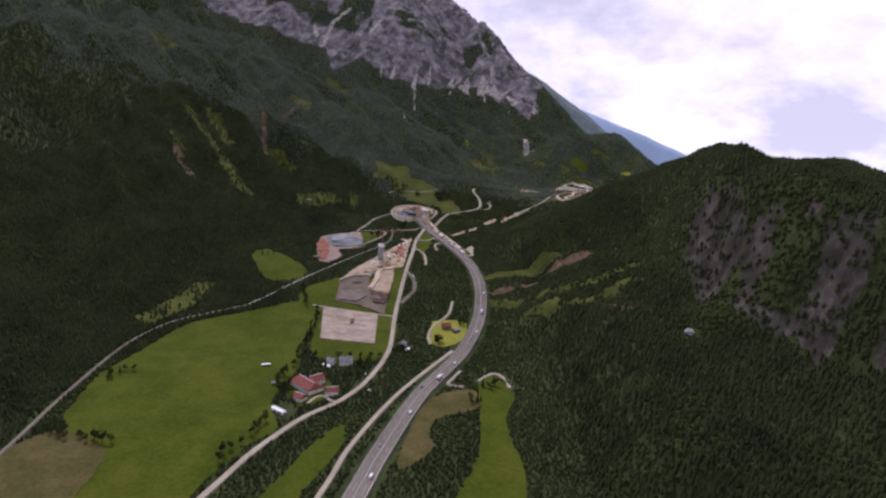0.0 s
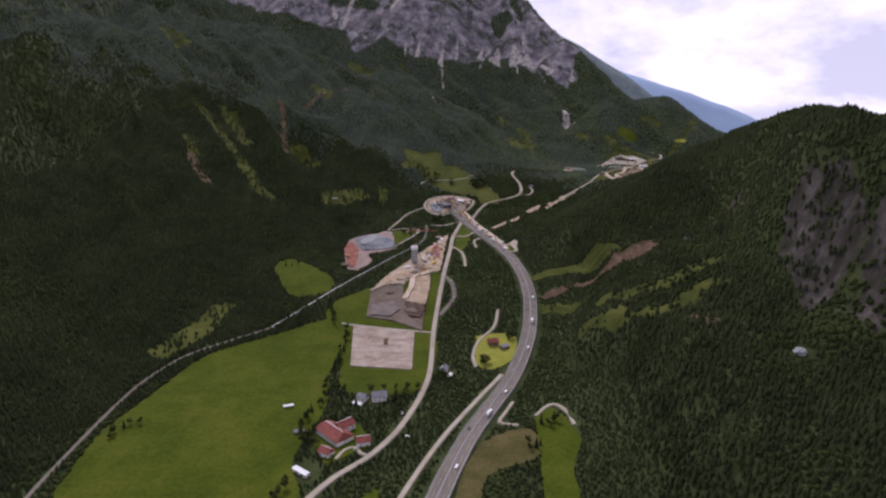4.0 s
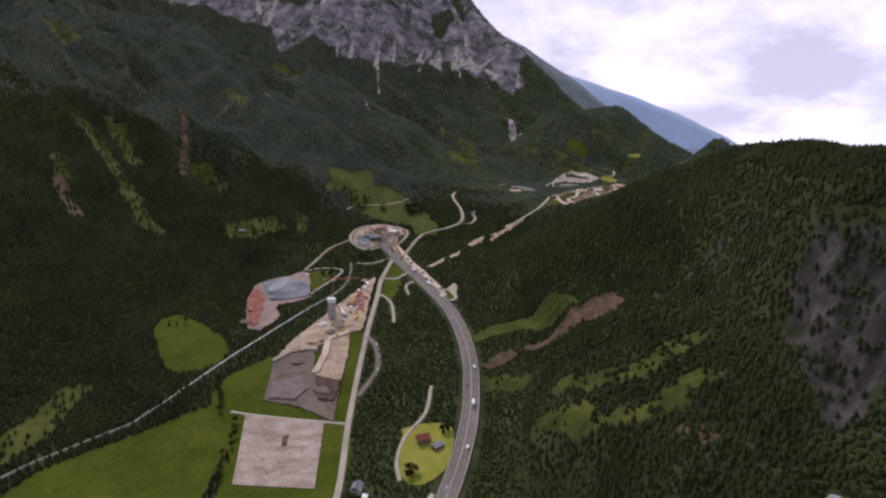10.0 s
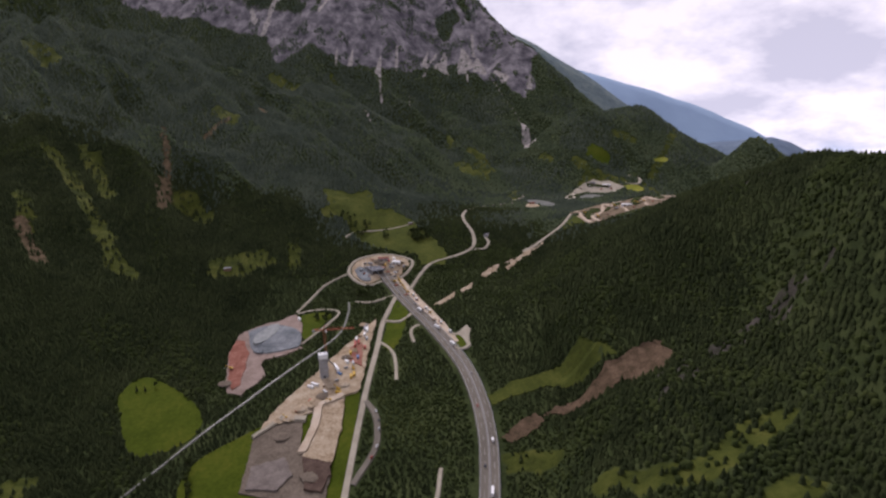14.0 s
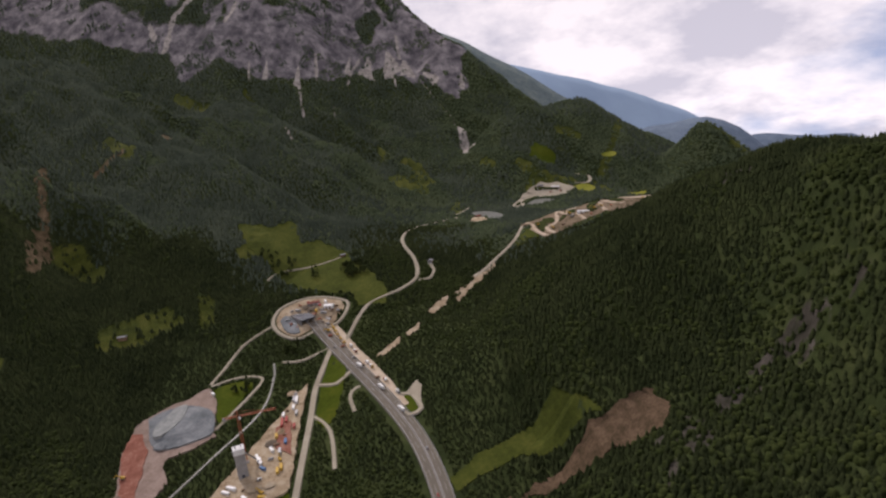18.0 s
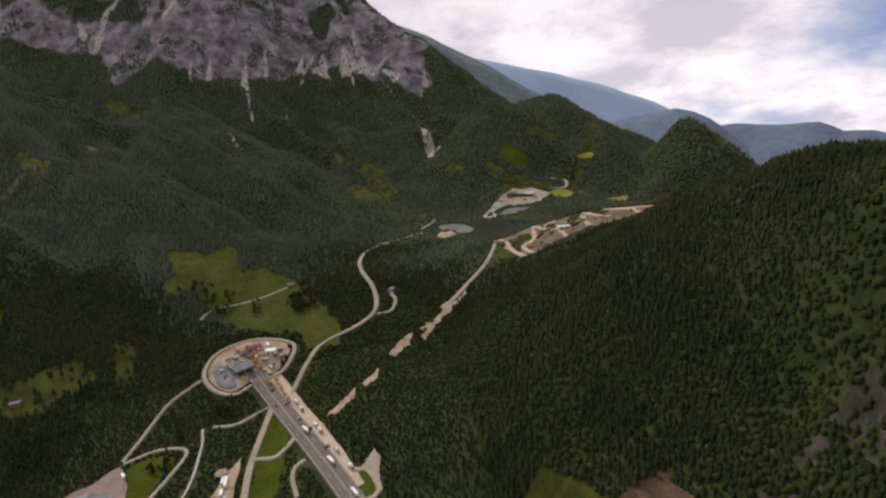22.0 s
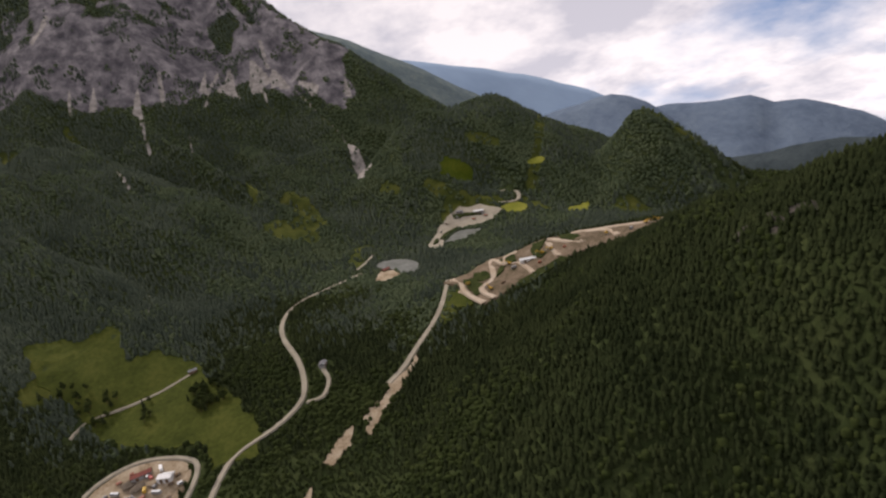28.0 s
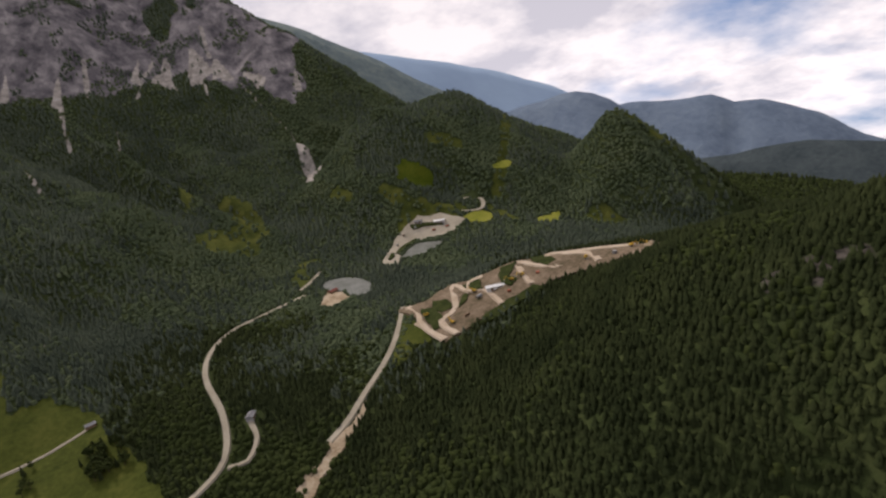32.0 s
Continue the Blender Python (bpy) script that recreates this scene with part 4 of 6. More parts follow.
sheet("lot_by_motorway", rounded([(27, 1060), (33, 1058), (40, 1036), (29, 1032), (22, 1046)], 5, 0.5), 1.0, MEADOW, "small green island inside the gravel lot", "meadow", 7)
way("road_lot", [(14, 1084), (22, 1064), (34, 1062), (43, 1036), (30, 1027), (21, 1042), (17, 1062)], 4, "pale gravel track looping below the motorway bend")
sheet("earthworks", ragged([(239, 1398), (251, 1386), (262, 1366), (290, 1372), (306, 1362), (334, 1345), (352, 1338), (375, 1325), (400, 1303), (430, 1273), (440, 1240), (418, 1240), (391, 1260), (364, 1279), (343, 1284), (313, 1284), (287, 1291), (255, 1294), (250, 1329), (244, 1354)], 5, 3.0), 1.4, WORKS_EARTH, "terraced tan earthworks on the hillside", "earthworks", 7, lambda x, y: 2.5 * np.abs(fbm(x, y, 18, 4, 48)))
for n, (corners, look_of, label) in enumerate((
    ([(266, 1356), (277, 1344), (277, 1331), (267, 1331), (261, 1343)], SCRUB, "dark green scrub between haul roads"),
    ([(290, 1339), (297, 1337), (290, 1326), (280, 1324)], SCRUB, "dark green scrub below a hairpin"),
    ([(328, 1328), (336, 1307), (326, 1303), (323, 1315)], SCRUB, "dark green scrub on a terrace edge"),
    ([(254, 1357), (264, 1344), (266, 1328), (261, 1317), (253, 1318), (251, 1336)], SCRUB, "dark green scrub among the lower tracks"),
    ([(298, 1353), (312, 1349), (307, 1328), (298, 1335)], SCRUB, "dark green scrub behind a terrace"),
    ([(333, 1340), (347, 1334), (334, 1319), (322, 1313), (325, 1326)], SCRUB, "dark green scrub in a hollow of the works"),
    ([(289, 1292), (319, 1291), (341, 1288), (345, 1279), (315, 1280), (290, 1282)], SCRUB, "dark green scrub along the lower edge"),
    ([(371, 1324), (373, 1304), (363, 1300), (358, 1318), (362, 1332)], SCRUB, "dark green scrub beside the top terrace"),
    ([(237, 1352), (245, 1340), (246, 1310), (238, 1311), (226, 1332)], ALP_GRASS, "rough grass between haul tracks"),
    ([(240, 1363), (246, 1322), (223, 1306), (204, 1305), (216, 1327)], ALP_GRASS, "grassy slope beside the haul road"),
    ([(290, 1584), (306, 1606), (330, 1618), (327, 1611), (310, 1600), (295, 1580)], SCRUB, "dark hedge between the basins of the gravel works"),
    ([(330, 1642), (352, 1640), (376, 1632), (375, 1628), (350, 1635), (332, 1637)], SCRUB, "dark hedge across the gravel works"),
    ([(275, 1570), (285, 1588), (288, 1586), (279, 1566)], SCRUB, "dark hedge beside the settling pond"),
)):
    sheet("field_scrub", ragged(corners, 4, 3.0, 20 + n), 2.2 + 0.9 * (look_of is SCRUB), look_of, label, "scrub", 6, None, "structure", n < 3 or n == 8)
sheet("field_valley_green", rounded([(406, 1625), (433, 1636), (450, 1621), (436, 1605), (411, 1610)], 6, 1), 1.0, MEADOW_BRIGHT, "bright green meadow beside the gravel works", "meadow", 8)
sheet("field_valley_small", rounded([(499, 1580), (537, 1586), (523, 1562), (490, 1558)], 6, 1), 1.0, MEADOW_BRIGHT, "small bright meadow below the hump", "meadow", 8)
sheet("field_far_strip", rounded([(490, 1688), (526, 1695), (514, 1680), (489, 1682)], 5, 1), 1.0, MEADOW_BRIGHT, "narrow sunlit meadow strip on the far hillside", "meadow", 8)
sheet("field_knoll", ragged([(352, 1740), (366, 1752), (388, 1738), (406, 1722), (394, 1708), (372, 1700), (362, 1712), (344, 1718)], 5, 7, 31), 1.0, MEADOW, "sunlit clearing on the far hillside", "meadow", 8)
way("road_side_track", [(243, 1342), (250, 1318), (257, 1298)], 3.5, "pale side track down the earthworks", HAUL, 2.4)
sheet("bare_slope", ragged([(142, 1268), (160, 1278), (178, 1294), (172, 1280), (150, 1262), (126, 1240), (112, 1222), (106, 1226), (122, 1246)], 5, 4), 1.2, SPOIL_TAN, "bare tan scar down the slope", "scar", 7)
for n, corners in enumerate(([(-1, 1141), (14, 1158), (31, 1175), (28, 1159), (8, 1141)], [(37, 1178), (56, 1195), (53, 1181), (42, 1172)], [(67, 1211), (84, 1228), (100, 1237), (93, 1219), (74, 1205)], [(108, 1240), (124, 1254), (121, 1241), (112, 1234)])):
    sheet("bare_scar", ragged(corners, 4, 3.0, 40 + n), 1.0, SPOIL_TAN, "tan scar of bare ground among trees", "scar", 7)
sheet("field_hillside", ragged([(58, 941), (84, 958), (127, 976), (165, 985), (184, 944), (190, 928), (173, 938), (124, 952), (82, 936), (62, 928)], 5, 4, 45), 0.8, ALP_GRASS, "green hillside strip above the motorway bend", "meadow", 8)
sheet("earth_scar", ragged([(112, 908), (126, 921), (170, 926), (200, 926), (231, 926), (232, 900), (218, 878), (197, 890), (174, 894), (149, 908)], 4, 6, 46), 1.0, EARTH, "reddish-brown landslip scar on the slope", "scar", 7)
sheet("earth_scar_low", ragged([(66, 883), (81, 896), (104, 912), (112, 902), (90, 882), (76, 876)], 4, 4, 47), 1.0, EARTH, "reddish-brown bare bank above the motorway", "scar", 7)
sheet("gravel_works", ragged([(261, 1562), (283, 1600), (304, 1635), (348, 1656), (381, 1650), (407, 1620), (394, 1610), (369, 1603), (326, 1614), (300, 1591), (280, 1542)], 5, 3.0), 1.0, TRACK, "pale gravel works by the river", "gravel works", 9)
sheet("water_pond", rounded([(292, 1567), (323, 1600), (355, 1584), (339, 1566), (307, 1556)], 6, 1), 1.2, WATER, "pale settling pond", "pond", 8)
sheet("water_lake", rounded([(182, 1540), (192, 1556), (221, 1543), (236, 1508), (226, 1480), (208, 1482), (204, 1505), (190, 1520)], 6, 1.5), 1.2, WATER, "small grey lake in the woods", "lake", 8)
sheet("lake_bank", ragged([(170, 1482), (182, 1516), (188, 1518), (202, 1503), (206, 1480), (184, 1468)], 4, 2.5, 52), 1.0, SPOIL_TAN, "tan gravel bank beside the lake", "gravel bank", 6)

# plots round the buildings, kept clear of the woods
for cx, cy, r in ((-150, 568, 26), (-128, 566, 15), (-168, 519, 18), (-215, 628, 10), (-189, 581, 8), (-124, 645, 13), (-141, 641, 11), (-54, 702, 11), (4, 764, 13), (-43, 1377, 8), (86, 1322, 9), (192, 1514, 9), (-312, 1224, 9), (252, 562, 9)):
    OPEN.append([(cx + r * math.cos(k * 0.785), cy + r * math.sin(k * 0.785)) for k in range(8)])
sheet("farm_yard", rounded([(-168, 556), (-150, 533), (-130, 548), (-114, 560), (-122, 578), (-138, 598), (-160, 600), (-174, 580)], 6, 1), 0.6, MEADOW, "grassy farmyard round the red roofs", "yard", 9)

# ---- woods ----
def free_ground(x, y, margin=0.0):
    ok = np.ones(x.shape, bool)
    for o in OPEN:
        lo, hi = np.min(o, 0) - 5, np.max(o, 0) + 5
        box = ok & (x > lo[0]) & (x < hi[0]) & (y > lo[1]) & (y < hi[1])
        ok[box] &= ~inside(x[box], y[box], o)
    for line, half in WAYS:
        lo, hi = line.min(0) - half, line.max(0) + half
        box = np.nonzero(ok & (x > lo[0]) & (x < hi[0]) & (y > lo[1]) & (y < hi[1]))[0]
        if len(box):
            d, _, _ = to_line(x[box], y[box], [tuple(p) for p in line[::2]] + [tuple(line[-1])])
            ok[box[d < half]] = False
    return ok


SIDES = 5
_T = np.linspace(0, 2 * np.pi, SIDES, endpoint=False)


def tiers(profile, count=4):
    """Rings and tips of a crown: (height, radius) per ring, with a tip above each pair that closes a cone."""
    verts, tris = [], []
    for low, r, tip in profile:
        base = len(verts)
        turn = 0.8 * base
        verts += [(r * math.cos(turn + k * 2 * math.pi / count), r * math.sin(turn + k * 2 * math.pi / count), low) for k in range(count)] + [(0, 0, tip)]
        tris += [(base + k, base + (k + 1) % count, base + count) for k in range(count)]
    return np.array(verts), np.array(tris)


def dome(rings):
    verts, tris = [], []
    for h, r in rings:
        verts += [(r * math.cos(a), r * math.sin(a), h) for a in _T]
    for k in range(len(rings) - 1):
        for s in range(SIDES):
            a, b, c, d = k * SIDES + s, k * SIDES + (s + 1) % SIDES, (k + 1) * SIDES + (s + 1) % SIDES, (k + 1) * SIDES + s
            tris += [(a, b, c), (a, c, d)]
    verts.append((0, 0, rings[-1][0] + 0.12))
    top = (len(rings) - 1) * SIDES
    tris += [(top + s, top + (s + 1) % SIDES, len(verts) - 1) for s in range(SIDES)]
    return np.array(verts), np.array(tris)


SPRUCE = tiers([(0.02, 0.26, 0.78), (0.42, 0.16, 1.0)])
BEECH = dome([(0.06, 0.33), (0.66, 0.29)])


def wood(name, x, y, tall, shape, material, label, seed):
    rng = np.random.default_rng(seed)
    verts, tris = shape
    n, v = len(x), len(verts)
    turn = rng.uniform(0, 2 * np.pi, n)
    c, s = np.cos(turn)[:, None], np.sin(turn)[:, None]
    wide = (tall * rng.uniform(1.15, 1.7, n))[:, None]
    jig = 1 + rng.uniform(-0.28, 0.28, (n, v))
    px, py = verts[:, 0] * jig, verts[:, 1] * jig
    out = np.empty((n, v, 3))
    out[:, :, 0] = x[:, None] + (px * c - py * s) * wide
    out[:, :, 1] = y[:, None] + (px * s + py * c) * wide
    out[:, :, 2] = height(x, y)[:, None] - 0.8 + verts[:, 2] * tall[:, None] * (1 + rng.uniform(-0.04, 0.04, (n, v)))
    idx = (tris[None] + (np.arange(n) * v)[:, None, None]).reshape(-1, 3)
    ob = triangles(name, out.reshape(-1, 3), idx, material)
    ob.data.polygons.foreach_set("use_smooth", np.ones(len(idx), bool))
    return tagged(ob, label, "forest", "", "stuff")


def plant(x0, x1, y0, y1, gap, seed):
    rng = np.random.default_rng(seed)
    gx, gy = np.meshgrid(np.arange(x0, x1, gap), np.arange(y0, y1, gap))
    x = gx.ravel() + rng.uniform(-0.5, 0.5, gx.size) * gap
    y = gy.ravel() + rng.uniform(-0.5, 0.5, gx.size) * gap
    kind = cover(x, y, height(x, y))
    thin = rng.uniform(0, 1, x.size)
    keep = (kind == 0) | ((kind >= 3) & (kind < 5) & (thin < 0.14)) | ((kind == 5) & (thin < 0.34)) | ((kind == 1) & (thin < 0.8 * (fbm(x, y, 34, 3, 71) > 0.16))) | ((kind == 2) & (thin < 0.03))
    x, y = x[keep], y[keep]
    ok = free_ground(x, y)
    return x[ok], y[ok], rng


def build_woods():
    blocks = [(-760, 260, 330, 1500, 3.7, 1), (260, 420, 120, 1500, 3.5, 7), (420, 740, 120, 1500, 4.6, 11), (40, 260, 120, 330, 6, 8), (740, 900, 120, 700, 10, 9), (-1250, -450, 1500, 2150, 6.0, 2), (-450, 760, 1500, 2150, 4.9, 15), (-1500, -760, 700, 1500, 8, 3), (-760, 400, 2150, 2480, 6.2, 12), (-1300, -760, 2150, 2700, 9, 4), (400, 700, 2150, 2700, 9, 13), (-760, 400, 2480, 2700, 10, 14), (700, 1250, 700, 2000, 11, 5), (-1900, -1250, 1300, 2700, 17, 6), (1250, 1900, 1000, 2500, 18, 10)]
    gx, gy, gt = [], [], []
    for x0, x1, y0, y1, gap, seed in blocks:
        x, y, rng = plant(x0, x1, y0, y1, gap, seed)
        gx.append(x), gy.append(y), gt.append(rng.uniform(0.75, 1.25, x.size) * (4.6 + 0.62 * gap))
    x, y, tall = np.concatenate(gx), np.concatenate(gy), np.concatenate(gt)
    tall *= 1 - 0.28 * (np.abs(x + 60) < 190) * (y < 1230)
    rib = 1 - 2 * np.abs(fbm(*down_slope(x, y), 120, 3, 3))
    # lighter crowns gather on ribs and at far right, standing in for light
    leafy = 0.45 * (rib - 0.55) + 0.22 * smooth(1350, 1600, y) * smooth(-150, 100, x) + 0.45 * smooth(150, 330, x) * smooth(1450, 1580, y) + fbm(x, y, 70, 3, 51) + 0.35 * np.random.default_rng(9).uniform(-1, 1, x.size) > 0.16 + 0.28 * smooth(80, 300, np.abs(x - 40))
    # from about here up the valley, trees take the haze-lightened colours
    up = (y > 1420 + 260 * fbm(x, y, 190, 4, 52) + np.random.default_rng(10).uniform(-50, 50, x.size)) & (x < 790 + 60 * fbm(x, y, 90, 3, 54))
    wood("spruce_forest", x[~leafy & ~up], y[~leafy & ~up], tall[~leafy & ~up], SPRUCE, CONIFER, "dense dark spruce forest on the lower slopes", 61)
    wood("beech_forest", x[leafy & ~up], y[leafy & ~up], tall[leafy & ~up] * 0.72, BEECH, LEAVES, "leafy broadleaf woodland among the spruce", 62)
    wood("mountain_spruce_forest", x[~leafy & up], y[~leafy & up], tall[~leafy & up], SPRUCE, CONIFER_HAZE, "mountain spruce forest below the cliffs, needle colour lightened for haze", 63)
    wood("mountain_beech_forest", x[leafy & up], y[leafy & up], tall[leafy & up] * 0.72, BEECH, LEAVES_HAZE, "broadleaf woodland up the valley, leaf colour lightened for haze and sun", 64)


build_woods()


# ---- things ----
def ground_at(x, y):
    return float(height(np.array([float(x)]), np.array([float(y)]))[0])


def thing(name, x, y, turn, label, category, group="", lift=0.0, z=None):
    ob = new(name)
    ob.matrix_world = pose(x, y, (ground_at(x, y) if z is None else z) + lift, 0, 0, turn)
    ob.empty_display_size = 0.5
    return tagged(ob, label, category, group)


def block(w, d, h, x=0.0, y=0.0, z=0.0, bevel=0.0, taper=1.0, bm=None):
    """A box that stands on z, narrowed at its top by taper."""
    bm = bm or bmesh.new()
    made = bmesh.ops.create_cube(bm, size=1.0)["verts"]
    for v in made:
        k = taper if v.co.z > 0 else 1.0
        v.co = Vector((v.co.x * w * k + x, v.co.y * d * k + y, (v.co.z + 0.5) * h + z))
    if bevel:
        edges = list({e for v in made for e in v.link_edges})
        bmesh.ops.bevel(bm, geom=edges, offset=bevel, segments=2, affect="EDGES")
    return bm


def drum(r, h, x=0.0, y=0.0, z=0.0, axis="z", sides=12, top=None, bm=None):
    bm = bm or bmesh.new()
    turn = {"z": Matrix(), "x": Matrix.Rotation(math.pi / 2, 4, "Y"), "y": Matrix.Rotation(math.pi / 2, 4, "X")}[axis]
    bmesh.ops.create_cone(bm, cap_ends=True, segments=sides, radius1=r, radius2=r if top is None else top, depth=h, matrix=Matrix.Translation((x, y, z)) @ turn)
    return bm


def beam(a, b, w, bm=None):
    """A square bar from a to b."""
    bm = bm or bmesh.new()
    a, b = Vector(a), Vector(b)
    m = Matrix.Translation((a + b) / 2) @ (b - a).to_track_quat("Z", "Y").to_matrix().to_4x4() @ Matrix.Diagonal((w, w, (b - a).length, 1))
    bmesh.ops.create_cube(bm, size=1.0, matrix=m)
    return bm


def gable(w, d, h, z, over=0.6, thick=0.3, hip=0.0):
    """A pitched roof over w by d, its ridge along x; hip: how far the ridge stops short of the ends."""
    bm = bmesh.new()
    a, b = w / 2 + over, d / 2 + over
    low = [(-a, -b), (a, -b), (a, b), (-a, b)]
    under = [bm.verts.new((x, y, z - thick)) for x, y in low]
    eave = [bm.verts.new((x, y, z)) for x, y in low]
    left, right = bm.verts.new((-a + hip, 0, z + h)), bm.verts.new((a - hip, 0, z + h))
    bm.faces.new((eave[0], eave[1], right, left))
    bm.faces.new((eave[2], eave[3], left, right))
    bm.faces.new((eave[1], eave[2], right))
    bm.faces.new((eave[3], eave[0], left))
    for k in range(4):
        bm.faces.new((under[k], under[(k + 1) % 4], eave[(k + 1) % 4], eave[k]))
    bm.faces.new(under[::-1])
    return bm


def window(parent, x, y, z, side, w=1.1, h=1.4):
    """A window on a wall that faces side: x, -x, y or -y."""
    along = side[-1] == "y"
    out = -1 if side[0] == "-" else 1
    dims = (w + 0.24, 0.14, h + 0.24) if along else (0.14, w + 0.24, h + 0.24)
    frame_ = part("window", block(*dims, x, y, z - 0.12), WHITE, parent)
    px, py = (x, y + out * 0.06) if along else (x + out * 0.06, y)
    part("pane", block(*((w, 0.06, h) if along else (0.06, w, h)), px, py, z), GLASS, frame_)
    sx, sy = (x, y + out * 0.14) if along else (x + out * 0.14, y)
    part("sill", block(*((w + 0.4, 0.24, 0.08) if along else (0.24, w + 0.4, 0.08)), sx, sy, z - 0.2), CONCRETE, frame_)


def house(name, x, y, turn, w, d, tall, rise, label, roof=None, wall=None, hip=0.0, category="house", chimneys=1, floors=2, group="", ridge=None):
    roof, wall = roof or ROOF_RED, wall or PLASTER
    h = thing(name, x, y, turn, label, category, group)
    part("wall", block(w, d, tall + 2.0, z=-2.0), wall, h)
    if not hip:
        for s in (-1, 1):
            gab = bmesh.new()
            f = [gab.verts.new((s * (w / 2 - 0.02 * k), yy, zz)) for k in (0, 8) for yy, zz in ((-d / 2 + 0.1, tall), (d / 2 - 0.1, tall), (0, tall + rise * 0.86))]
            for a in ((0, 1, 2), (5, 4, 3), (0, 3, 4, 1), (1, 4, 5, 2), (2, 5, 3, 0)):
                gab.faces.new([f[k] for k in a])
            part("gable_wall", gab, wall, h)
    r = part("roof", gable(w, d, rise, tall, 0.8, 0.3, hip), roof, h)
    part("ridge_cap", beam((-w / 2 - 0.7 + hip, 0, tall + rise + 0.04), (w / 2 + 0.7 - hip, 0, tall + rise + 0.04), 0.5 if ridge else 0.3), ridge or roof, r)
    for k in range(chimneys):
        part("chimney", block(0.9, 0.9, rise + 1.0, w * (0.2 - 0.4 * k), d * 0.12, tall), CONCRETE, r)
    n = max(2, int(w / 4.5))
    for level in range(floors):
        for k in range(n):
            xx = -w / 2 + (k + 0.5) * w / n
            for s in ("-y", "y"):
                if not (level == 0 and k == n // 2 and s == "-y"):
                    window(h, xx, (d / 2) * (-1 if s[0] == "-" else 1), 1.1 + 2.8 * level, s)
        for s in ("-x", "x"):
            window(h, (w / 2) * (-1 if s[0] == "-" else 1), 0.0, 1.1 + 2.8 * level, s)
    door = part("door", block(1.3, 0.16, 2.1, -w / 2 + (n // 2 + 0.5) * w / n, -d / 2 - 0.02), TIMBER, h)
    part("handle", block(0.08, 0.16, 0.2, -w / 2 + (n // 2 + 0.5) * w / n + 0.5, -d / 2 - 0.14, 1.0), STEEL, door)
    return h


def shed(name, x, y, turn, w, d, tall, label, roof, wall, category="shed"):
    s = thing(name, x, y, turn, label, category)
    part("wall", block(w, d, tall + 1.5, z=-1.5), wall, s)
    r = part("roof", gable(w, d, d * 0.18, tall, 0.5, 0.25), roof, s)
    part("ridge_cap", beam((-w / 2 - 0.4, 0, tall + d * 0.18 + 0.03), (w / 2 + 0.4, 0, tall + d * 0.18 + 0.03), 0.25), roof, r)
    for k in range(2):
        part("door", block(2.6, 0.16, tall * 0.75, (k - 0.5) * w * 0.4, -d / 2 - 0.04), TIMBER, s)
    for k in range(max(2, int(w / 6))):
        window(s, -w / 2 + (k + 0.5) * w / max(2, int(w / 6)), d / 2, 1.2, "y", 1.6, 0.8)
    return s


# the red-roofed farmstead by the country road
house("farmhouse", -153, 575, -42, 36, 19, 5.5, 5.5, "long farmhouse with a weathered red hipped roof", hip=4.0, chimneys=2, ridge=PLASTER)
house("farmhouse_wing", -146, 586, 48, 17, 12, 6.6, 4.6, "farmhouse cross wing with red roof and pale verges", hip=0.0, ridge=PLASTER)
house("farm_annex", -153, 546, -28, 11, 10, 4.6, 3.4, "small red-roofed annex beside the farmhouse", chimneys=1, floors=1, ridge=PLASTER)
house("farm_barn", -123, 563, 20, 12, 10, 5.0, 3.6, "red-roofed barn beside the road", chimneys=0, floors=1, category="barn", ridge=PLASTER)
shed("long_hall", -168, 519, -33, 17, 4.5, 3.2, "long low white-roofed hall at the meadow edge", WHITE_SHEET, PLASTER, "hall")
shed("white_hay_shed", -215, 628, 25, 9.5, 3.5, 2.8, "small white-roofed shed in the open meadow", WHITE_SHEET, TIMBER)
shed("field_hut", -189, 581, 15, 9, 5, 2.6, "small weathered timber hut beside trees", ROOF_GREY, TIMBER, "hut")
house("grey_house", -122, 645, 12, 15, 11, 6.0, 4.0, "grey-roofed house in a wooded garden", ROOF_GREY, chimneys=1)
house("grey_house_annex", -140, 645, -20, 10, 8, 4.5, 3.0, "grey-roofed annex with white gables", ROOF_GREY, chimneys=0, floors=1)
shed("garden_greenhouse", -143, 634, -20, 10, 4.5, 2.4, "low white greenhouse beside the grey house", WHITE_SHEET, WHITE, "greenhouse")
house("roadside_house", -57, 706, 75, 10, 8, 5.0, 3.0, "small pale house beside the country road", ROOF_GREY, chimneys=1, floors=1)
shed("roadside_garage", -50, 696, 75, 6, 5, 2.6, "small white-roofed garage beside trees", WHITE_SHEET, PLASTER, "garage")
house("valley_farmhouse", 0, 768, 15, 12, 9, 5.0, 3.4, "brown-roofed farmhouse in the yellow meadow", ROOF_RED, TIMBER, chimneys=1)
shed("valley_barn", 14, 758, 40, 11, 7, 3.6, "timber barn in the yellow meadow", ROOF_GREY, TIMBER, "barn")
shed("alpine_hut", -43, 1377, 20, 8, 6, 3.0, "dark timber hut at the end of the meadow track", ROOF_GREY, TIMBER, "hut")
shed("spur_shed", 86, 1322, 70, 9, 6, 3.2, "low grey shed at the end of the gravel spur", ROOF_GREY, CONCRETE)
shed("gravel_works_hall", 372, 1634, -30, 15, 7, 4.5, "white-roofed hall in the gravel works", WHITE_SHEET, CONCRETE, "hall")
shed("gravel_works_store", 344, 1645, -30, 11, 6, 4.0, "grey-roofed store in the gravel works", ROOF_GREY, CONCRETE, "store")
shed("site_office", 316, 1316, -15, 17, 6, 3.4, "long white site office on the earthworks", WHITE_SHEET, WHITE, "site office")
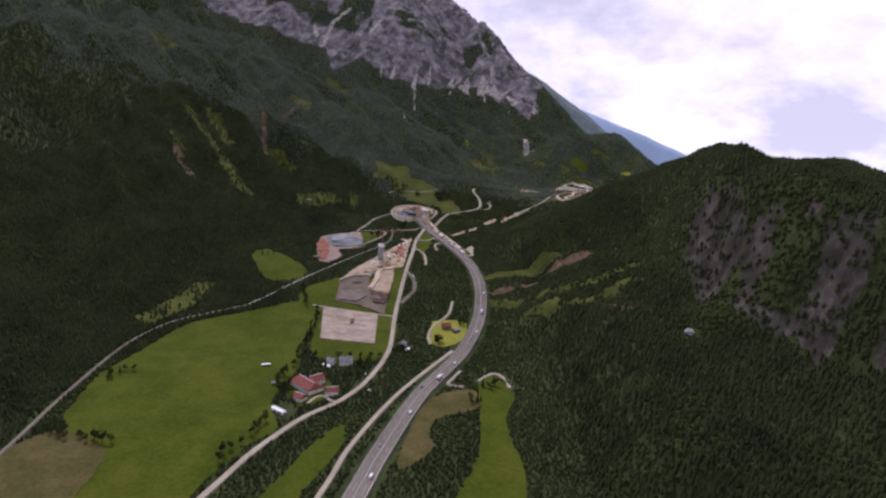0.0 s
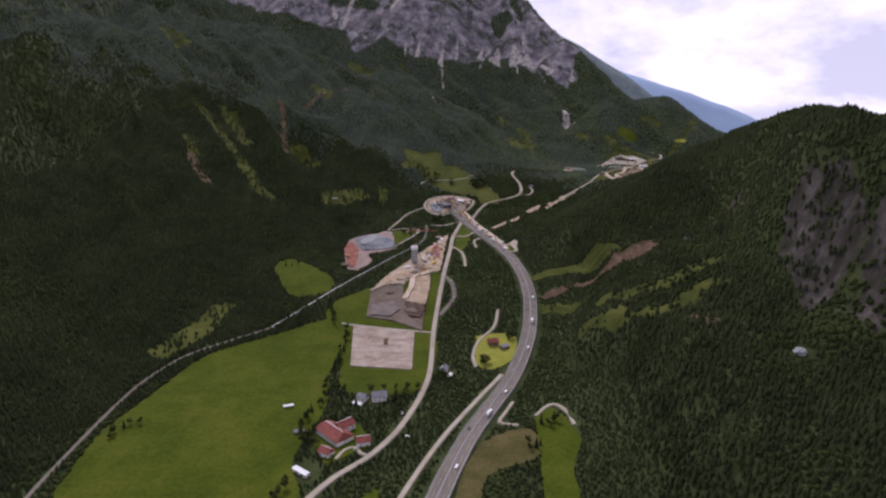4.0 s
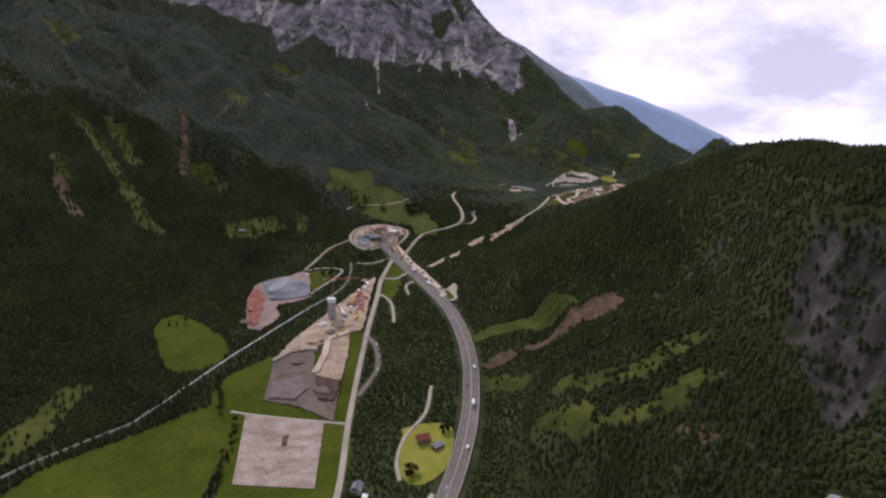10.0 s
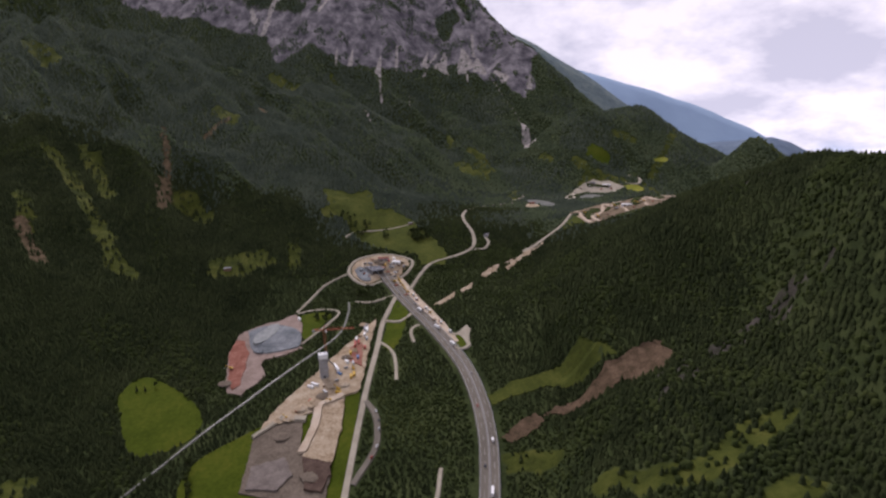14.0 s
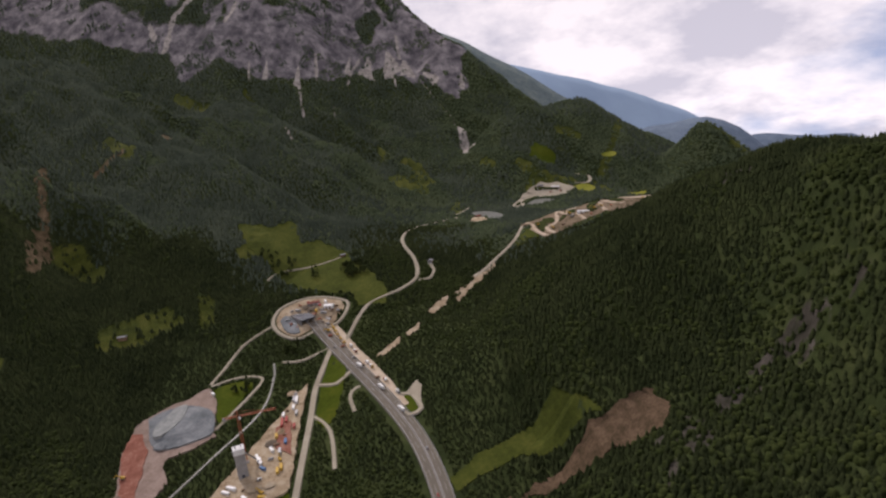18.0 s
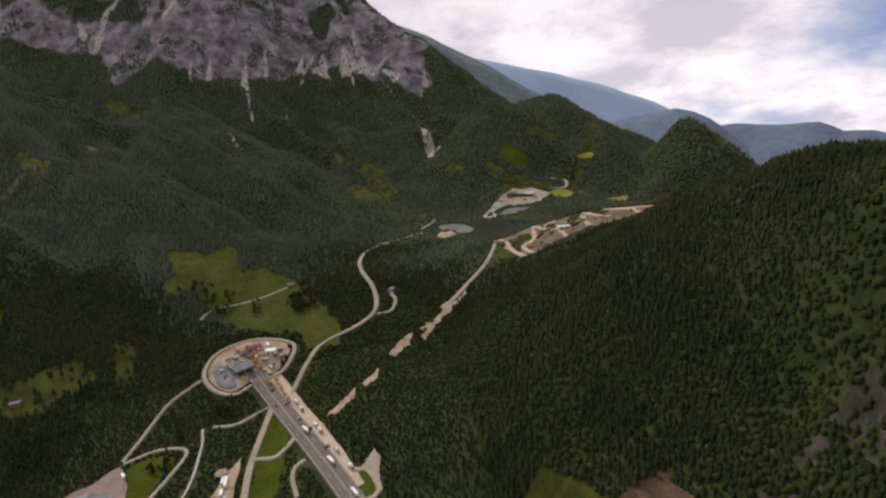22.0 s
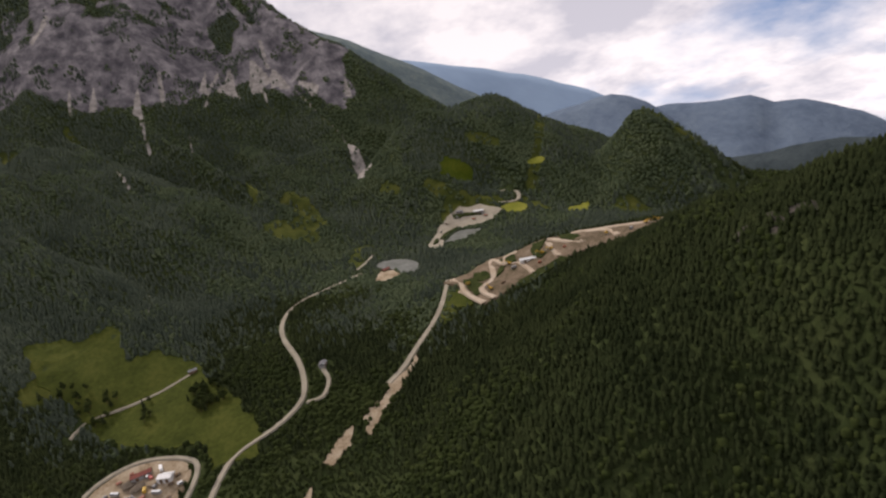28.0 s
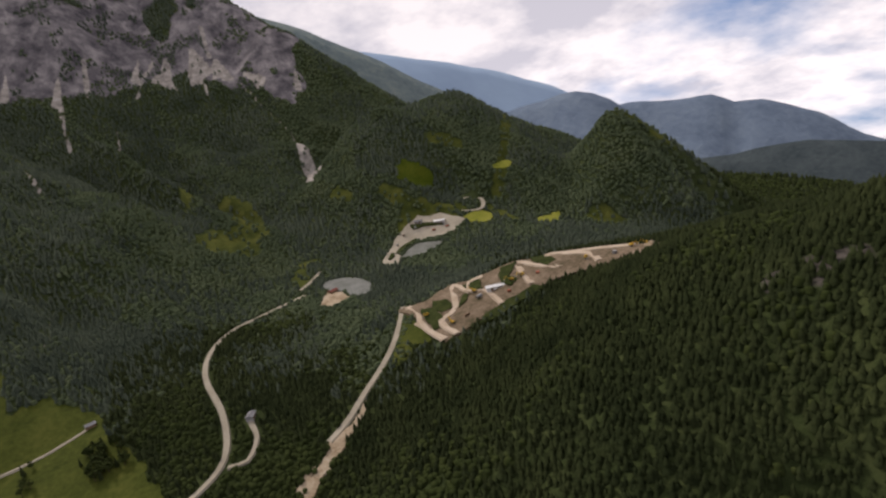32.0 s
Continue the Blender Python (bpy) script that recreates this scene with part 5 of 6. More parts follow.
shed("lake_shed", 192, 1514, 30, 10, 6, 3.2, "reddish-roofed shed beside the lake", ROOF_RED, TIMBER)
shed("glade_shed", -312, 1224, 10, 10, 6, 3.2, "grey timber shed at the foot of the forest", ROOF_GREY, TIMBER)


# ---- tunnel portal ----
def tunnel_portal():
    p = thing("tunnel_portal", -92, 1236, 30, "tunnel portal under a dark grey flat roof", "tunnel portal", lift=0.6)
    part("back_wall", block(18, 1.2, 9.5, 0, 14, -2), CONCRETE, p)
    for s in (-1, 0, 1):
        part("side_wall", block(1.0, 28, 8.0, s * 8.8, 0, -2), CONCRETE, p)
    roof = part("roof", block(21, 31, 1.3, 0, 0, 6.0, 0.15), DARK_ROOF, p)
    for k in range(5):
        part("roof_seam", block(20.4, 0.35, 0.18, 0, -12 + 6 * k, 7.3), STEEL, roof)
    for s in (-1, 1):
        part("parapet", block(0.5, 31, 0.9, s * 10.3, 0, 7.3), CONCRETE, roof)
        # a solid black panel gives the darkness inside each tunnel mouth
        part("tunnel_mouth_panel", block(7.2, 0.5, 5.4, s * 4.4, 13.2, 0.0), RUBBER, p, "black panel painted for the dark inside of the tunnel")
    for k in range(3):
        part("vent", block(2.0, 2.0, 1.4, -5 + 5 * k, 6, 7.3, 0.1), STEEL, roof)


tunnel_portal()
shed("portal_hall", -59, 1251, -20, 12, 8, 4.5, "white-roofed hall in the portal yard", WHITE_SHEET, WHITE, "hall")
shed("portal_store", -80, 1262, 10, 16, 7, 4.0, "rusty-roofed store in the portal yard", ROOF_RED, CONCRETE, "store")


# ---- vehicles ----
def wheels(v, places, r, w):
    for x, y in places:
        tyre = part("wheel", drum(r, w, x, y, r, "x", 14), RUBBER, v)
        part("rim", drum(r * 0.55, w + 0.04, x, y, r, "x", 10), STEEL, tyre)


def lamps(v, x, front, back, z):
    for s in (-1, 1):
        part("headlight", block(0.3, 0.1, 0.2, s * x, front, z), LAMP_GLASS, v)
        part("tail_light", block(0.25, 0.1, 0.3, s * x, back, z), TAIL_GLASS, v)


def motor_car(x, y, turn, paint, label, lift):
    v = thing("car", x, y, turn, label, "car", "cars in the valley", lift)
    part("body", block(1.8, 4.4, 0.65, 0, 0, 0.35, 0.15), paint, v)
    part("cabin", block(1.65, 2.5, 0.6, 0, -0.25, 0.98, 0.08, 0.8), GLASS, v)
    part("roof", block(1.3, 1.7, 0.06, 0, -0.25, 1.56), paint, v)
    wheels(v, [(sx * 0.82, sy * 1.35) for sx in (-1, 1) for sy in (-1, 1)], 0.32, 0.2)
    lamps(v, 0.65, 2.2, -2.2, 0.65)
    return v


def van(x, y, turn, paint, label, lift):
    v = thing("van", x, y, turn, label, "van", "vans and trucks on the motorway", lift)
    part("body", block(2.1, 5.6, 1.9, 0, -0.5, 0.45, 0.15), paint, v)
    part("bonnet", block(2.0, 1.3, 0.9, 0, 2.7, 0.45, 0.15), paint, v)
    part("windscreen", block(1.9, 0.25, 0.75, 0, 2.25, 1.4, 0.05, 0.95), GLASS, v)
    wheels(v, [(sx * 0.95, sy) for sx in (-1, 1) for sy in (-2.0, 2.2)], 0.38, 0.24)
    lamps(v, 0.8, 3.35, -3.3, 0.8)
    return v


def lorry(x, y, turn, paint, label, lift, length=12.0):
    v = thing("truck", x, y, turn, label, "truck", "vans and trucks on the motorway", lift)
    part("cab", block(2.4, 2.2, 2.6, 0, length / 2 - 1.1, 0.7, 0.2), paint, v)
    part("windscreen", block(2.1, 0.12, 1.0, 0, length / 2 + 0.02, 2.0), GLASS, v)
    part("trailer", block(2.5, length - 2.8, 2.8, 0, -1.4, 1.1, 0.08), WHITE, v)
    part("chassis", block(1.0, length - 0.8, 0.35, 0, -0.2, 0.75), RUBBER, v)
    wheels(v, [(sx * 1.05, yy) for sx in (-1, 1) for yy in (length / 2 - 1.3, -length / 2 + 1.2, -length / 2 + 2.5)], 0.5, 0.32)
    lamps(v, 0.95, length / 2 + 0.05, -length / 2 - 0.05, 0.9)
    return v


def along(line, d, side):
    """Place and heading, in degrees, d metres along a line and to its left by side."""
    o = offset(line, side)
    s = np.r_[0, np.cumsum(np.linalg.norm(np.diff(o, axis=0), axis=1))]
    x, y = np.interp(d, s, o[:, 0]), np.interp(d, s, o[:, 1])
    x2, y2 = np.interp(d + 3, s, o[:, 0]), np.interp(d + 3, s, o[:, 1])
    return x, y, math.degrees(math.atan2(y2 - y, x2 - x)) - 90


ROAD_TOP = 1.65
TRAFFIC = ((222, -4.2, "van", WHITE), (268, 4.2, "car", SILVER), (335, -4.2, "van", WHITE), (395, 4.2, "car", DARK_PAINT), (425, -4.2, "truck", WHITE), (472, -4.2, "van", WHITE), (520, 2.5, "car", SILVER), (575, -4.2, "van", WHITE), (640, -2.5, "truck", WHITE), (668, 4.2, "car", DARK_PAINT), (700, -4.2, "van", WHITE), (745, 4.2, "car", RED_PAINT), (800, -2.5, "car", SILVER), (862, -3.6, "truck", WHITE), (908, -3.6, "truck", WHITE), (962, -3.6, "truck", WHITE), (1010, 3.6, "car", DARK_PAINT))
for d, side, what, paint in TRAFFIC:
    x, y, h = along(MOTORWAY, d, side)
    h += 180 if side > 0 else 0
    tone = {WHITE.name: "white", SILVER.name: "silver grey", DARK_PAINT.name: "dark blue", RED_PAINT.name: "red"}[paint.name]
    if what == "car":
        motor_car(x, y, h, paint, f"{tone} car on the motorway lane", ROAD_TOP)
    elif what == "van":
        van(x, y, h, paint, f"{tone} delivery van on the motorway lane", ROAD_TOP)
    else:
        lorry(x, y, h, paint, f"{tone} lorry with a white box trailer", ROAD_TOP)
for k, (d, paint, tone) in enumerate(((22, WHITE, "white"), (36, DARK_PAINT, "dark blue"), (48, SILVER, "silver grey"), (70, WHITE, "white"), (84, RED_PAINT, "red"))):
    x, y, h = along(curve_through([(-72, 945), (-60, 925), (-55, 900), (-56, 876), (-72, 838)], 6), d, 1.6)
    motor_car(x, y, h, paint, f"{tone} car parked in the lay-by", 1.15)
for x, y, turn, paint, tone in ((-93, 615, -20, WHITE, "white"), (-83, 573, 65, WHITE, "white"), (-128, 552, -30, SILVER, "silver grey"), (-108, 1226, 20, DARK_PAINT, "dark blue"), (-104, 1230, 20, WHITE, "white"), (-99, 1219, 20, RED_PAINT, "red")):
    motor_car(x, y, turn, paint, f"{tone} car parked on gravel", 1.2)


# ---- motorway fittings ----
def road_line(name, line, side, width, lift, material, dash=0.0, tall=0.0, label="", category=""):
    o = offset(line, side)
    zs = height(line[:, 0], line[:, 1]) + lift
    for _ in range(6):
        zs[1:-1] = (zs[:-2] + 2 * zs[1:-1] + zs[2:]) / 4
    verts, faces = [], []
    for k in range(len(o) - 1):
        if dash and k % 2:
            continue
        a, b = o[k], o[k + 1]
        t = (b - a) / (np.linalg.norm(b - a) + 1e-9)
        n = np.array([-t[1], t[0]]) * width / 2
        base = len(verts)
        for p, h in ((a, zs[k]), (b, zs[k + 1])):
            for q in (p - n, p + n):
                verts.append((*q, h)), verts.append((*q, h + max(tall, 0.02)))
        c = [base + j for j in range(8)]
        faces += [(c[1], c[3], c[7], c[5]), (c[0], c[4], c[6], c[2]), (c[0], c[1], c[5], c[4]), (c[2], c[6], c[7], c[3]), (c[0], c[2], c[3], c[1]), (c[4], c[5], c[7], c[6])]
    ob = mesh_object(name, verts, faces, material)
    return ob


for side, dash in ((-7.9, 0), (7.9, 0), (-0.9, 0), (0.9, 0), (-4.4, 1), (4.4, 1)):
    ob = road_line("lane_line", MOTORWAY, side, 0.28, 1.63, LINE_PAINT, dash)
    ob.parent = motorway
    tagged(ob, "dashed white lane line" if dash else "solid white edge line")
tagged(road_line("median_barrier", MOTORWAY, 0.0, 0.6, 1.6, CONCRETE, 0, 0.9), "low grey concrete barrier between the carriageways", "barrier", "", "structure")
for side in (-8.9, 8.9):
    tagged(road_line("guard_rail", MOTORWAY, side, 0.25, 1.9, STEEL, 0, 0.6), "galvanised guard rail along the motorway edge", "guard rail", "motorway guard rails", "structure")


# ---- building site ----
def tower_crane(x, y, turn, tall=46.0, reach=34.0):
    c = thing("tower_crane", x, y, turn, "orange-red tower crane on the building site", "crane", lift=1.6)
    part("base", block(5, 5, 1.2, 0, 0, -0.6, 0.1), CONCRETE, c)

    def lattice(a, b, w, bays):
        bm, a, b = bmesh.new(), Vector(a), Vector(b)
        way_ = (b - a).normalized()
        side = way_.cross(Vector((0, 1, 0)) if abs(way_.z) > 0.5 else Vector((0, 0, 1))).normalized()
        up = way_.cross(side).normalized()
        corner = [side * (sx * w / 2) + up * (sy * w / 2) for sx, sy in ((-1, -1), (1, -1), (1, 1), (-1, 1))]
        for q in corner:
            beam(a + q, b + q, 0.28, bm)
        for k in range(bays):
            p, n = a.lerp(b, k / bays), a.lerp(b, (k + 1) / bays)
            for j in range(4):
                beam(p + corner[j], n + corner[(j + 1) % 4], 0.14, bm)
        return bm

    part("mast", lattice((0, 0, 0.5), (0, 0, tall), 2.0, 16), ORANGE_STEEL, c)
    jib = part("jib", lattice((1, 0, tall + 0.8), (reach, 0, tall + 0.8), 1.4, 14), ORANGE_STEEL, c)
    part("trolley", block(1.6, 1.2, 0.5, reach * 0.6, 0, tall - 0.4), STEEL, jib)
    part("cable", beam((reach * 0.6, 0, tall - 0.4), (reach * 0.6, 0, tall - 18), 0.1), RUBBER, jib)
    part("hook", block(0.5, 0.3, 0.8, reach * 0.6, 0, tall - 18.8), STEEL, jib)
    tail = part("counter_jib", lattice((-1, 0, tall + 0.8), (-13, 0, tall + 0.8), 1.4, 5), ORANGE_STEEL, c)
    part("counterweight", block(2.5, 1.8, 3.0, -12, 0, tall - 1.4), CONCRETE, tail)
    part("cab", block(1.6, 1.6, 2.2, 1.8, -1.6, tall - 1.8, 0.1), WHITE, c)
    part("apex", lattice((0, 0, tall), (0, 0, tall + 6), 1.0, 3), ORANGE_STEEL, c)
    for end in (reach * 0.8, -12):
        part("tie_bar", beam((0, 0, tall + 6), (end, 0, tall + 1.5), 0.14), ORANGE_STEEL, c)


tower_crane(-124, 1004, 8)


def batching_tower(x, y):
    t = thing("batching_tower", x, y, 18, "tall grey concrete batching tower on the site", "tower", lift=1.4)
    part("shaft", block(9, 8, 24, 0, 0, -1, 0.1), CONCRETE, t)
    part("head", block(10, 9, 5, 0, 0, 23, 0.15), WHITE_SHEET, t)
    for k in range(4):
        part("cladding_band", block(9.15, 8.15, 0.4, 0, 0, 4 + 5 * k), STEEL, t)
    lad = part("ladder", beam((4.7, -2, 0), (4.7, -2, 23), 0.1), STEEL, t)
    part("rail", beam((4.7, -1.4, 0), (4.7, -1.4, 23), 0.1), STEEL, lad)
    part("door", block(2.4, 0.2, 3.0, 0, -4.1, 0), DARK_PAINT, t)
    part("conveyor", beam((5, 3, 20), (16, 12, 2), 1.2), STEEL, t)
    for k in (-1, 1):
        part("vent_pipe", drum(0.5, 3, 2.5 * k, 0, 29.4), STEEL, t)


batching_tower(-124, 988)


def container(x, y, turn, paint, label, length=12.0, lift=2.6):
    c = thing("site_container", x, y, turn, label, "container", "site containers", lift)
    bm = block(2.5, length, 2.6, 0, 0, -1.0, 0.05)
    part("body", bm, paint, c)
    for s in (-1, 1):
        for yy in (-0.3, 0.0, 0.3):
            part("side_rib", block(0.08, 0.3, 2.3, s * 1.28, yy * length, -0.85), paint, c)
    for s in (-1, 1):
        part("door", block(1.15, 0.08, 2.3, s * 0.6, -length / 2 - 0.04, -0.85), paint, c)
    part("lock_bar", beam((0.1, -length / 2 - 0.12, -0.8), (0.1, -length / 2 - 0.12, 1.4), 0.08), STEEL, c)
    return c


SITE_TONES = (WHITE, "white"), (RED_PAINT, "red"), (YELLOW_PAINT, "yellow"), (BLUE_TARP, "blue"), (SILVER, "grey")
for k, (x, y, turn, tone, length) in enumerate(((-132, 974, 60, 0, 10), (-136, 970, 60, 0, 8), (-114, 1004, 20, 0, 12), (-111, 1000, 20, 0, 12), (-97, 1049, 5, 1, 16), (-93, 1052, 5, 1, 10), (-97, 1060, 5, 0, 8), (-90, 988, 10, 2, 9), (-93, 984, 10, 2, 8), (-86, 1082, 4, 0, 14), (-89, 1084, 4, 4, 10), (-103, 958, 70, 2, 7), (-94, 1008, 8, 4, 9), (-90, 1020, 8, 3, 8), (-84, 1040, 4, 1, 8), (-84, 1060, 4, 4, 8), (-102, 1012, 30, 0, 8), (-107, 990, 50, 3, 7), (-100, 1030, 12, 2, 7), (-88, 1070, 4, 0, 8), (-118, 960, 40, 4, 8), (-72, 1256, 30, 1, 8), (-66, 1240, 60, 4, 9), (-60, 1232, 40, 0, 6), (-76, 1246, 10, 2, 7), (-64, 1262, 15, 0, 8), (-100, 1252, 60, 4, 8), (-183, 1122, 30, 0, 7))):
    paint, word = SITE_TONES[tone]
    container(x, y, turn, paint, f"{word} steel site container standing on bare earth", length)


def excavator(x, y, turn, lift=2.2):
    e = thing("excavator", x, y, turn, "yellow tracked excavator on bare ground", "excavator", "yellow site machines", lift)
    for s in (-1, 1):
        track = part("track", block(0.7, 4.2, 0.95, s * 1.2, 0, -0.6, 0.3), RUBBER, e)
        for k in range(4):
            part("roller", drum(0.28, 0.74, s * 1.2, -1.4 + 0.95 * k, -0.2, "x", 10), STEEL, track)
    part("turret", block(2.7, 3.4, 1.2, 0, -0.3, 0.5, 0.15), YELLOW_PAINT, e)
    cab = part("cab", block(1.1, 1.6, 1.6, -0.8, 0.5, 1.6, 0.1), YELLOW_PAINT, e)
    part("window", block(1.0, 0.1, 1.1, -0.8, 1.32, 1.9), GLASS, cab)
    part("boom", beam((0.3, 1.2, 1.5), (0.3, 4.6, 4.6), 0.55), YELLOW_PAINT, e)
    part("stick", beam((0.3, 4.6, 4.6), (0.3, 6.8, 2.0), 0.4), YELLOW_PAINT, e)
    part("bucket", block(1.2, 0.9, 0.9, 0.3, 6.9, 1.0, 0.1, 0.8), STEEL, e)
    part("counterweight", block(2.6, 0.7, 1.0, 0, -2.2, 0.6, 0.2), YELLOW_PAINT, e)
    return e


first = excavator(-53, 1213, 30)
for x, y, turn in ((-50, 1203, 40), (-47, 1195, 200), (-43, 1186, 25), (-39, 1177, 210), (-59, 1205, 120), (-104, 962, 60), (-92, 996, 20), (-110, 945, 150), (-150, 922, 80), (-212, 1062, 30), (-238, 1010, 100), (268, 1310, 20), (300, 1330, 60), (340, 1308, 110), (390, 1280, 160), (432, 1250, 60), (425, 1262, 200), (330, 1310, 90), (254, 1340, 140)):
    copy_thing(first, pose(x, y, ground_at(x, y) + 3.2, 0, 0, turn))


# the works traffic on the new carriageway
for k, d in enumerate((0, 14, 46, 58, 92, 121)):
    x, y = -31 + 0.43 * d, 1172 - 0.88 * d
    lorry(x, y, 25 + 180 * (k % 2), (YELLOW_PAINT, ORANGE_STEEL, SILVER)[k % 3], ("yellow works lorry with a pale box", "orange works lorry with a pale box", "grey works lorry with a pale box")[k % 3], 1.5, 6.5)


def heap(x, y, r, h, material, label, seed):
    """A loose heap of earth or gravel."""
    bm = bmesh.new()
    bmesh.ops.create_icosphere(bm, subdivisions=3, radius=1.0)
    for v in bm.verts:
        n = 1 + 0.22 * noise.noise(v.co * 2.3 + Vector((seed, 0, 0)))
        up = max(v.co.z, -0.15)
        flat = math.hypot(v.co.x, v.co.y)
        v.co = Vector((v.co.x * r * n, v.co.y * r * n, (up if up < 0 else (1 - flat) * 0.75 + up * 0.25) * h))
    me = bpy.data.meshes.new("spoil_mound")
    bm.to_mesh(me)
    bm.free()
    me.materials.append(material)
    ob = new("spoil_mound", me)
    ob.matrix_world = pose(x, y, ground_at(x, y) + 1.9, 0, 0, seed * 37)
    return tagged(ob, label, "mound", "mounds on the sites")


MOUND_KINDS = (SPOIL_TAN, "tan gravel mound on the building site"), (SPOIL_DARK, "brown earth mound on the building site"), (BLUE_SPOIL, "blue-grey crushed rock mound")
for k, (x, y, r, h, kind) in enumerate(((-148, 926, 9, 4, 0), (-138, 938, 8, 4, 0), (-126, 944, 10, 5, 0), (-160, 922, 7, 3, 0), (-112, 972, 8, 4, 0), (-120, 955, 7, 3.5, 1), (-98, 972, 6, 3, 0), (-104, 1022, 6, 3.5, 1), (-96, 1036, 5, 3, 0), (-92, 1096, 6, 3, 0), (-150, 900, 8, 2.5, 1), (-110, 852, 12, 3, 1), (-222, 1088, 9, 4, 2), (-198, 1098, 10, 4.5, 2), (-188, 1066, 8, 3.5, 2), (-214, 1050, 9, 4, 2), (-236, 985, 8, 3, 1), (-90, 1258, 6, 3, 1), (-70, 1252, 5, 2.5, 0), (-82, 1252, 6, 3, 1), (434, 1248, 6, 4, 0))):
    heap(x, y, r, h, MOUND_KINDS[kind][0], MOUND_KINDS[kind][1], k + 1)


def material_stack(x, y, turn, w, d, h, lift, paint, label):
    """Planks, formwork or pipes piled in layers on bearers."""
    t = thing("material_stack", x, y, turn, label, "stack", "stacks of building material", lift)
    for k in (-1, 1):
        part("bearer", block(w, 0.3, 0.3, 0, k * d * 0.3, -0.7), TIMBER, t)
    count = 4
    for k in range(count):
        slip = 0.12 * math.sin(7.3 * k + x)
        part("layer", block(w * (1 - 0.05 * k), d * (1 - 0.07 * k), h / count * 0.92, slip, -slip, -0.4 + k * h / count, 0.03), paint, t)
    part("strap", block(0.2, d * 1.01, h * 0.98, 0.2 * w, 0, -0.4), STEEL, t)
    return t


STACK_TONES = (TIMBER, "brown timber planks stacked on bearers"), (CONCRETE, "grey concrete slabs stacked on bearers"), (ORANGE_STEEL, "rust-coloured steel bars stacked on bearers"), (STEEL, "galvanised pipes stacked on bearers")
for k, (x, y, turn) in enumerate(((-66, 1226, 20), (-60, 1222, 25), (-71, 1232, 15), (-78, 1240, 40), (-68, 1246, 70), (-55, 1243, 10), (-50, 1250, 30), (-74, 1258, 80), (-88, 1266, 10), (-98, 1262, 30), (-108, 1252, 60), (-58, 1234, 50), (-64, 1256, 15), (-47, 1240, 20), (-56, 1196, 28), (-40, 1172, 28), (-27, 1146, 28), (-16, 1128, 28), (0, 1098, 24), (-112, 1236, 35), (-107, 1228, 35), (-118, 952, 40), (-101, 1000, 12), (-98, 1018, 15), (-92, 1030, 10), (-108, 978, 30), (-132, 948, 55), (-142, 934, 60), (-88, 1092, 5), (-94, 1066, 8), (-120, 970, 20), (300, 1318, 20), (322, 1300, 40), (352, 1300, 60), (410, 1266, 40), (282, 1306, 10), (316, 1632, 30), (336, 1636, 50), (358, 1622, 20), (378, 1620, 10), (300, 1612, 40))):
    paint, label = STACK_TONES[(k * 7 + k // 3) % 4]
    material_stack(x, y, turn, 3.5 + 2.5 * ((k * 5) % 4) / 3, 2.2 + 1.2 * ((k * 3) % 5) / 4, 1.2 + 0.9 * ((k * 2) % 3) / 2, 2.6, paint, label)

# ---- trees that stand alone, and hedges ----
def leaf_tree(label, seed):
    """A broadleaf tree: a forked trunk and a crown of many clumps of leaves."""
    rng = random.Random(seed)
    t = new("tree")
    tagged(t, label, "tree", "lone trees in the valley")
    bm = drum(0.035, 0.5, 0, 0, 0.2, "z", 7, 0.02)
    tips = []
    for k in range(6):
        a, lean = k * 1.05 + rng.random(), 0.12 + 0.14 * rng.random()
        low, tip = Vector((0, 0, 0.26 + 0.05 * k)), Vector((lean * math.cos(a), lean * math.sin(a), 0.5 + 0.07 * k))
        beam(low, tip, 0.018, bm)
        tips.append(tip)
    part("trunk", bm, BARK, t)
    crown = bmesh.new()
    for k in range(34):
        tip = tips[k % 6] * (0.75 + 0.5 * rng.random()) + Vector((rng.uniform(-1, 1), rng.uniform(-1, 1), rng.uniform(-0.6, 0.9))) * 0.13
        r = 0.055 + 0.06 * rng.random()
        made = bmesh.ops.create_icosphere(crown, subdivisions=1, radius=r, matrix=Matrix.Translation((tip.x, tip.y, min(max(tip.z, 0.26), 0.98))))
        for v in made["verts"]:
            v.co += Vector((rng.uniform(-1, 1), rng.uniform(-1, 1), rng.uniform(-1, 1))) * r * 0.35
    part("crown", crown, LEAVES, t)
    return t


def spruce_tree(label, seed):
    rng = random.Random(seed)
    t = new("tree")
    tagged(t, label, "tree", "lone trees in the valley")
    part("trunk", drum(0.03, 0.9, 0, 0, 0.45, "z", 7, 0.004), BARK, t)
    crown = bmesh.new()
    for k in range(9):
        z, r = 0.12 + 0.095 * k, 0.2 * (1 - k / 9.6)
        n = 9
        tip = crown.verts.new((0, 0, z + 0.17))
        ring = [crown.verts.new((r * (0.75 + 0.5 * rng.random()) * math.cos(a), r * (0.75 + 0.5 * rng.random()) * math.sin(a), z - 0.03 * rng.random())) for a in [j * 2 * math.pi / n + rng.random() * 0.4 for j in range(n)]]
        for j in range(n):
            crown.faces.new((ring[j], ring[(j + 1) % n], tip))
    part("crown", crown, CONIFER, t)
    return t


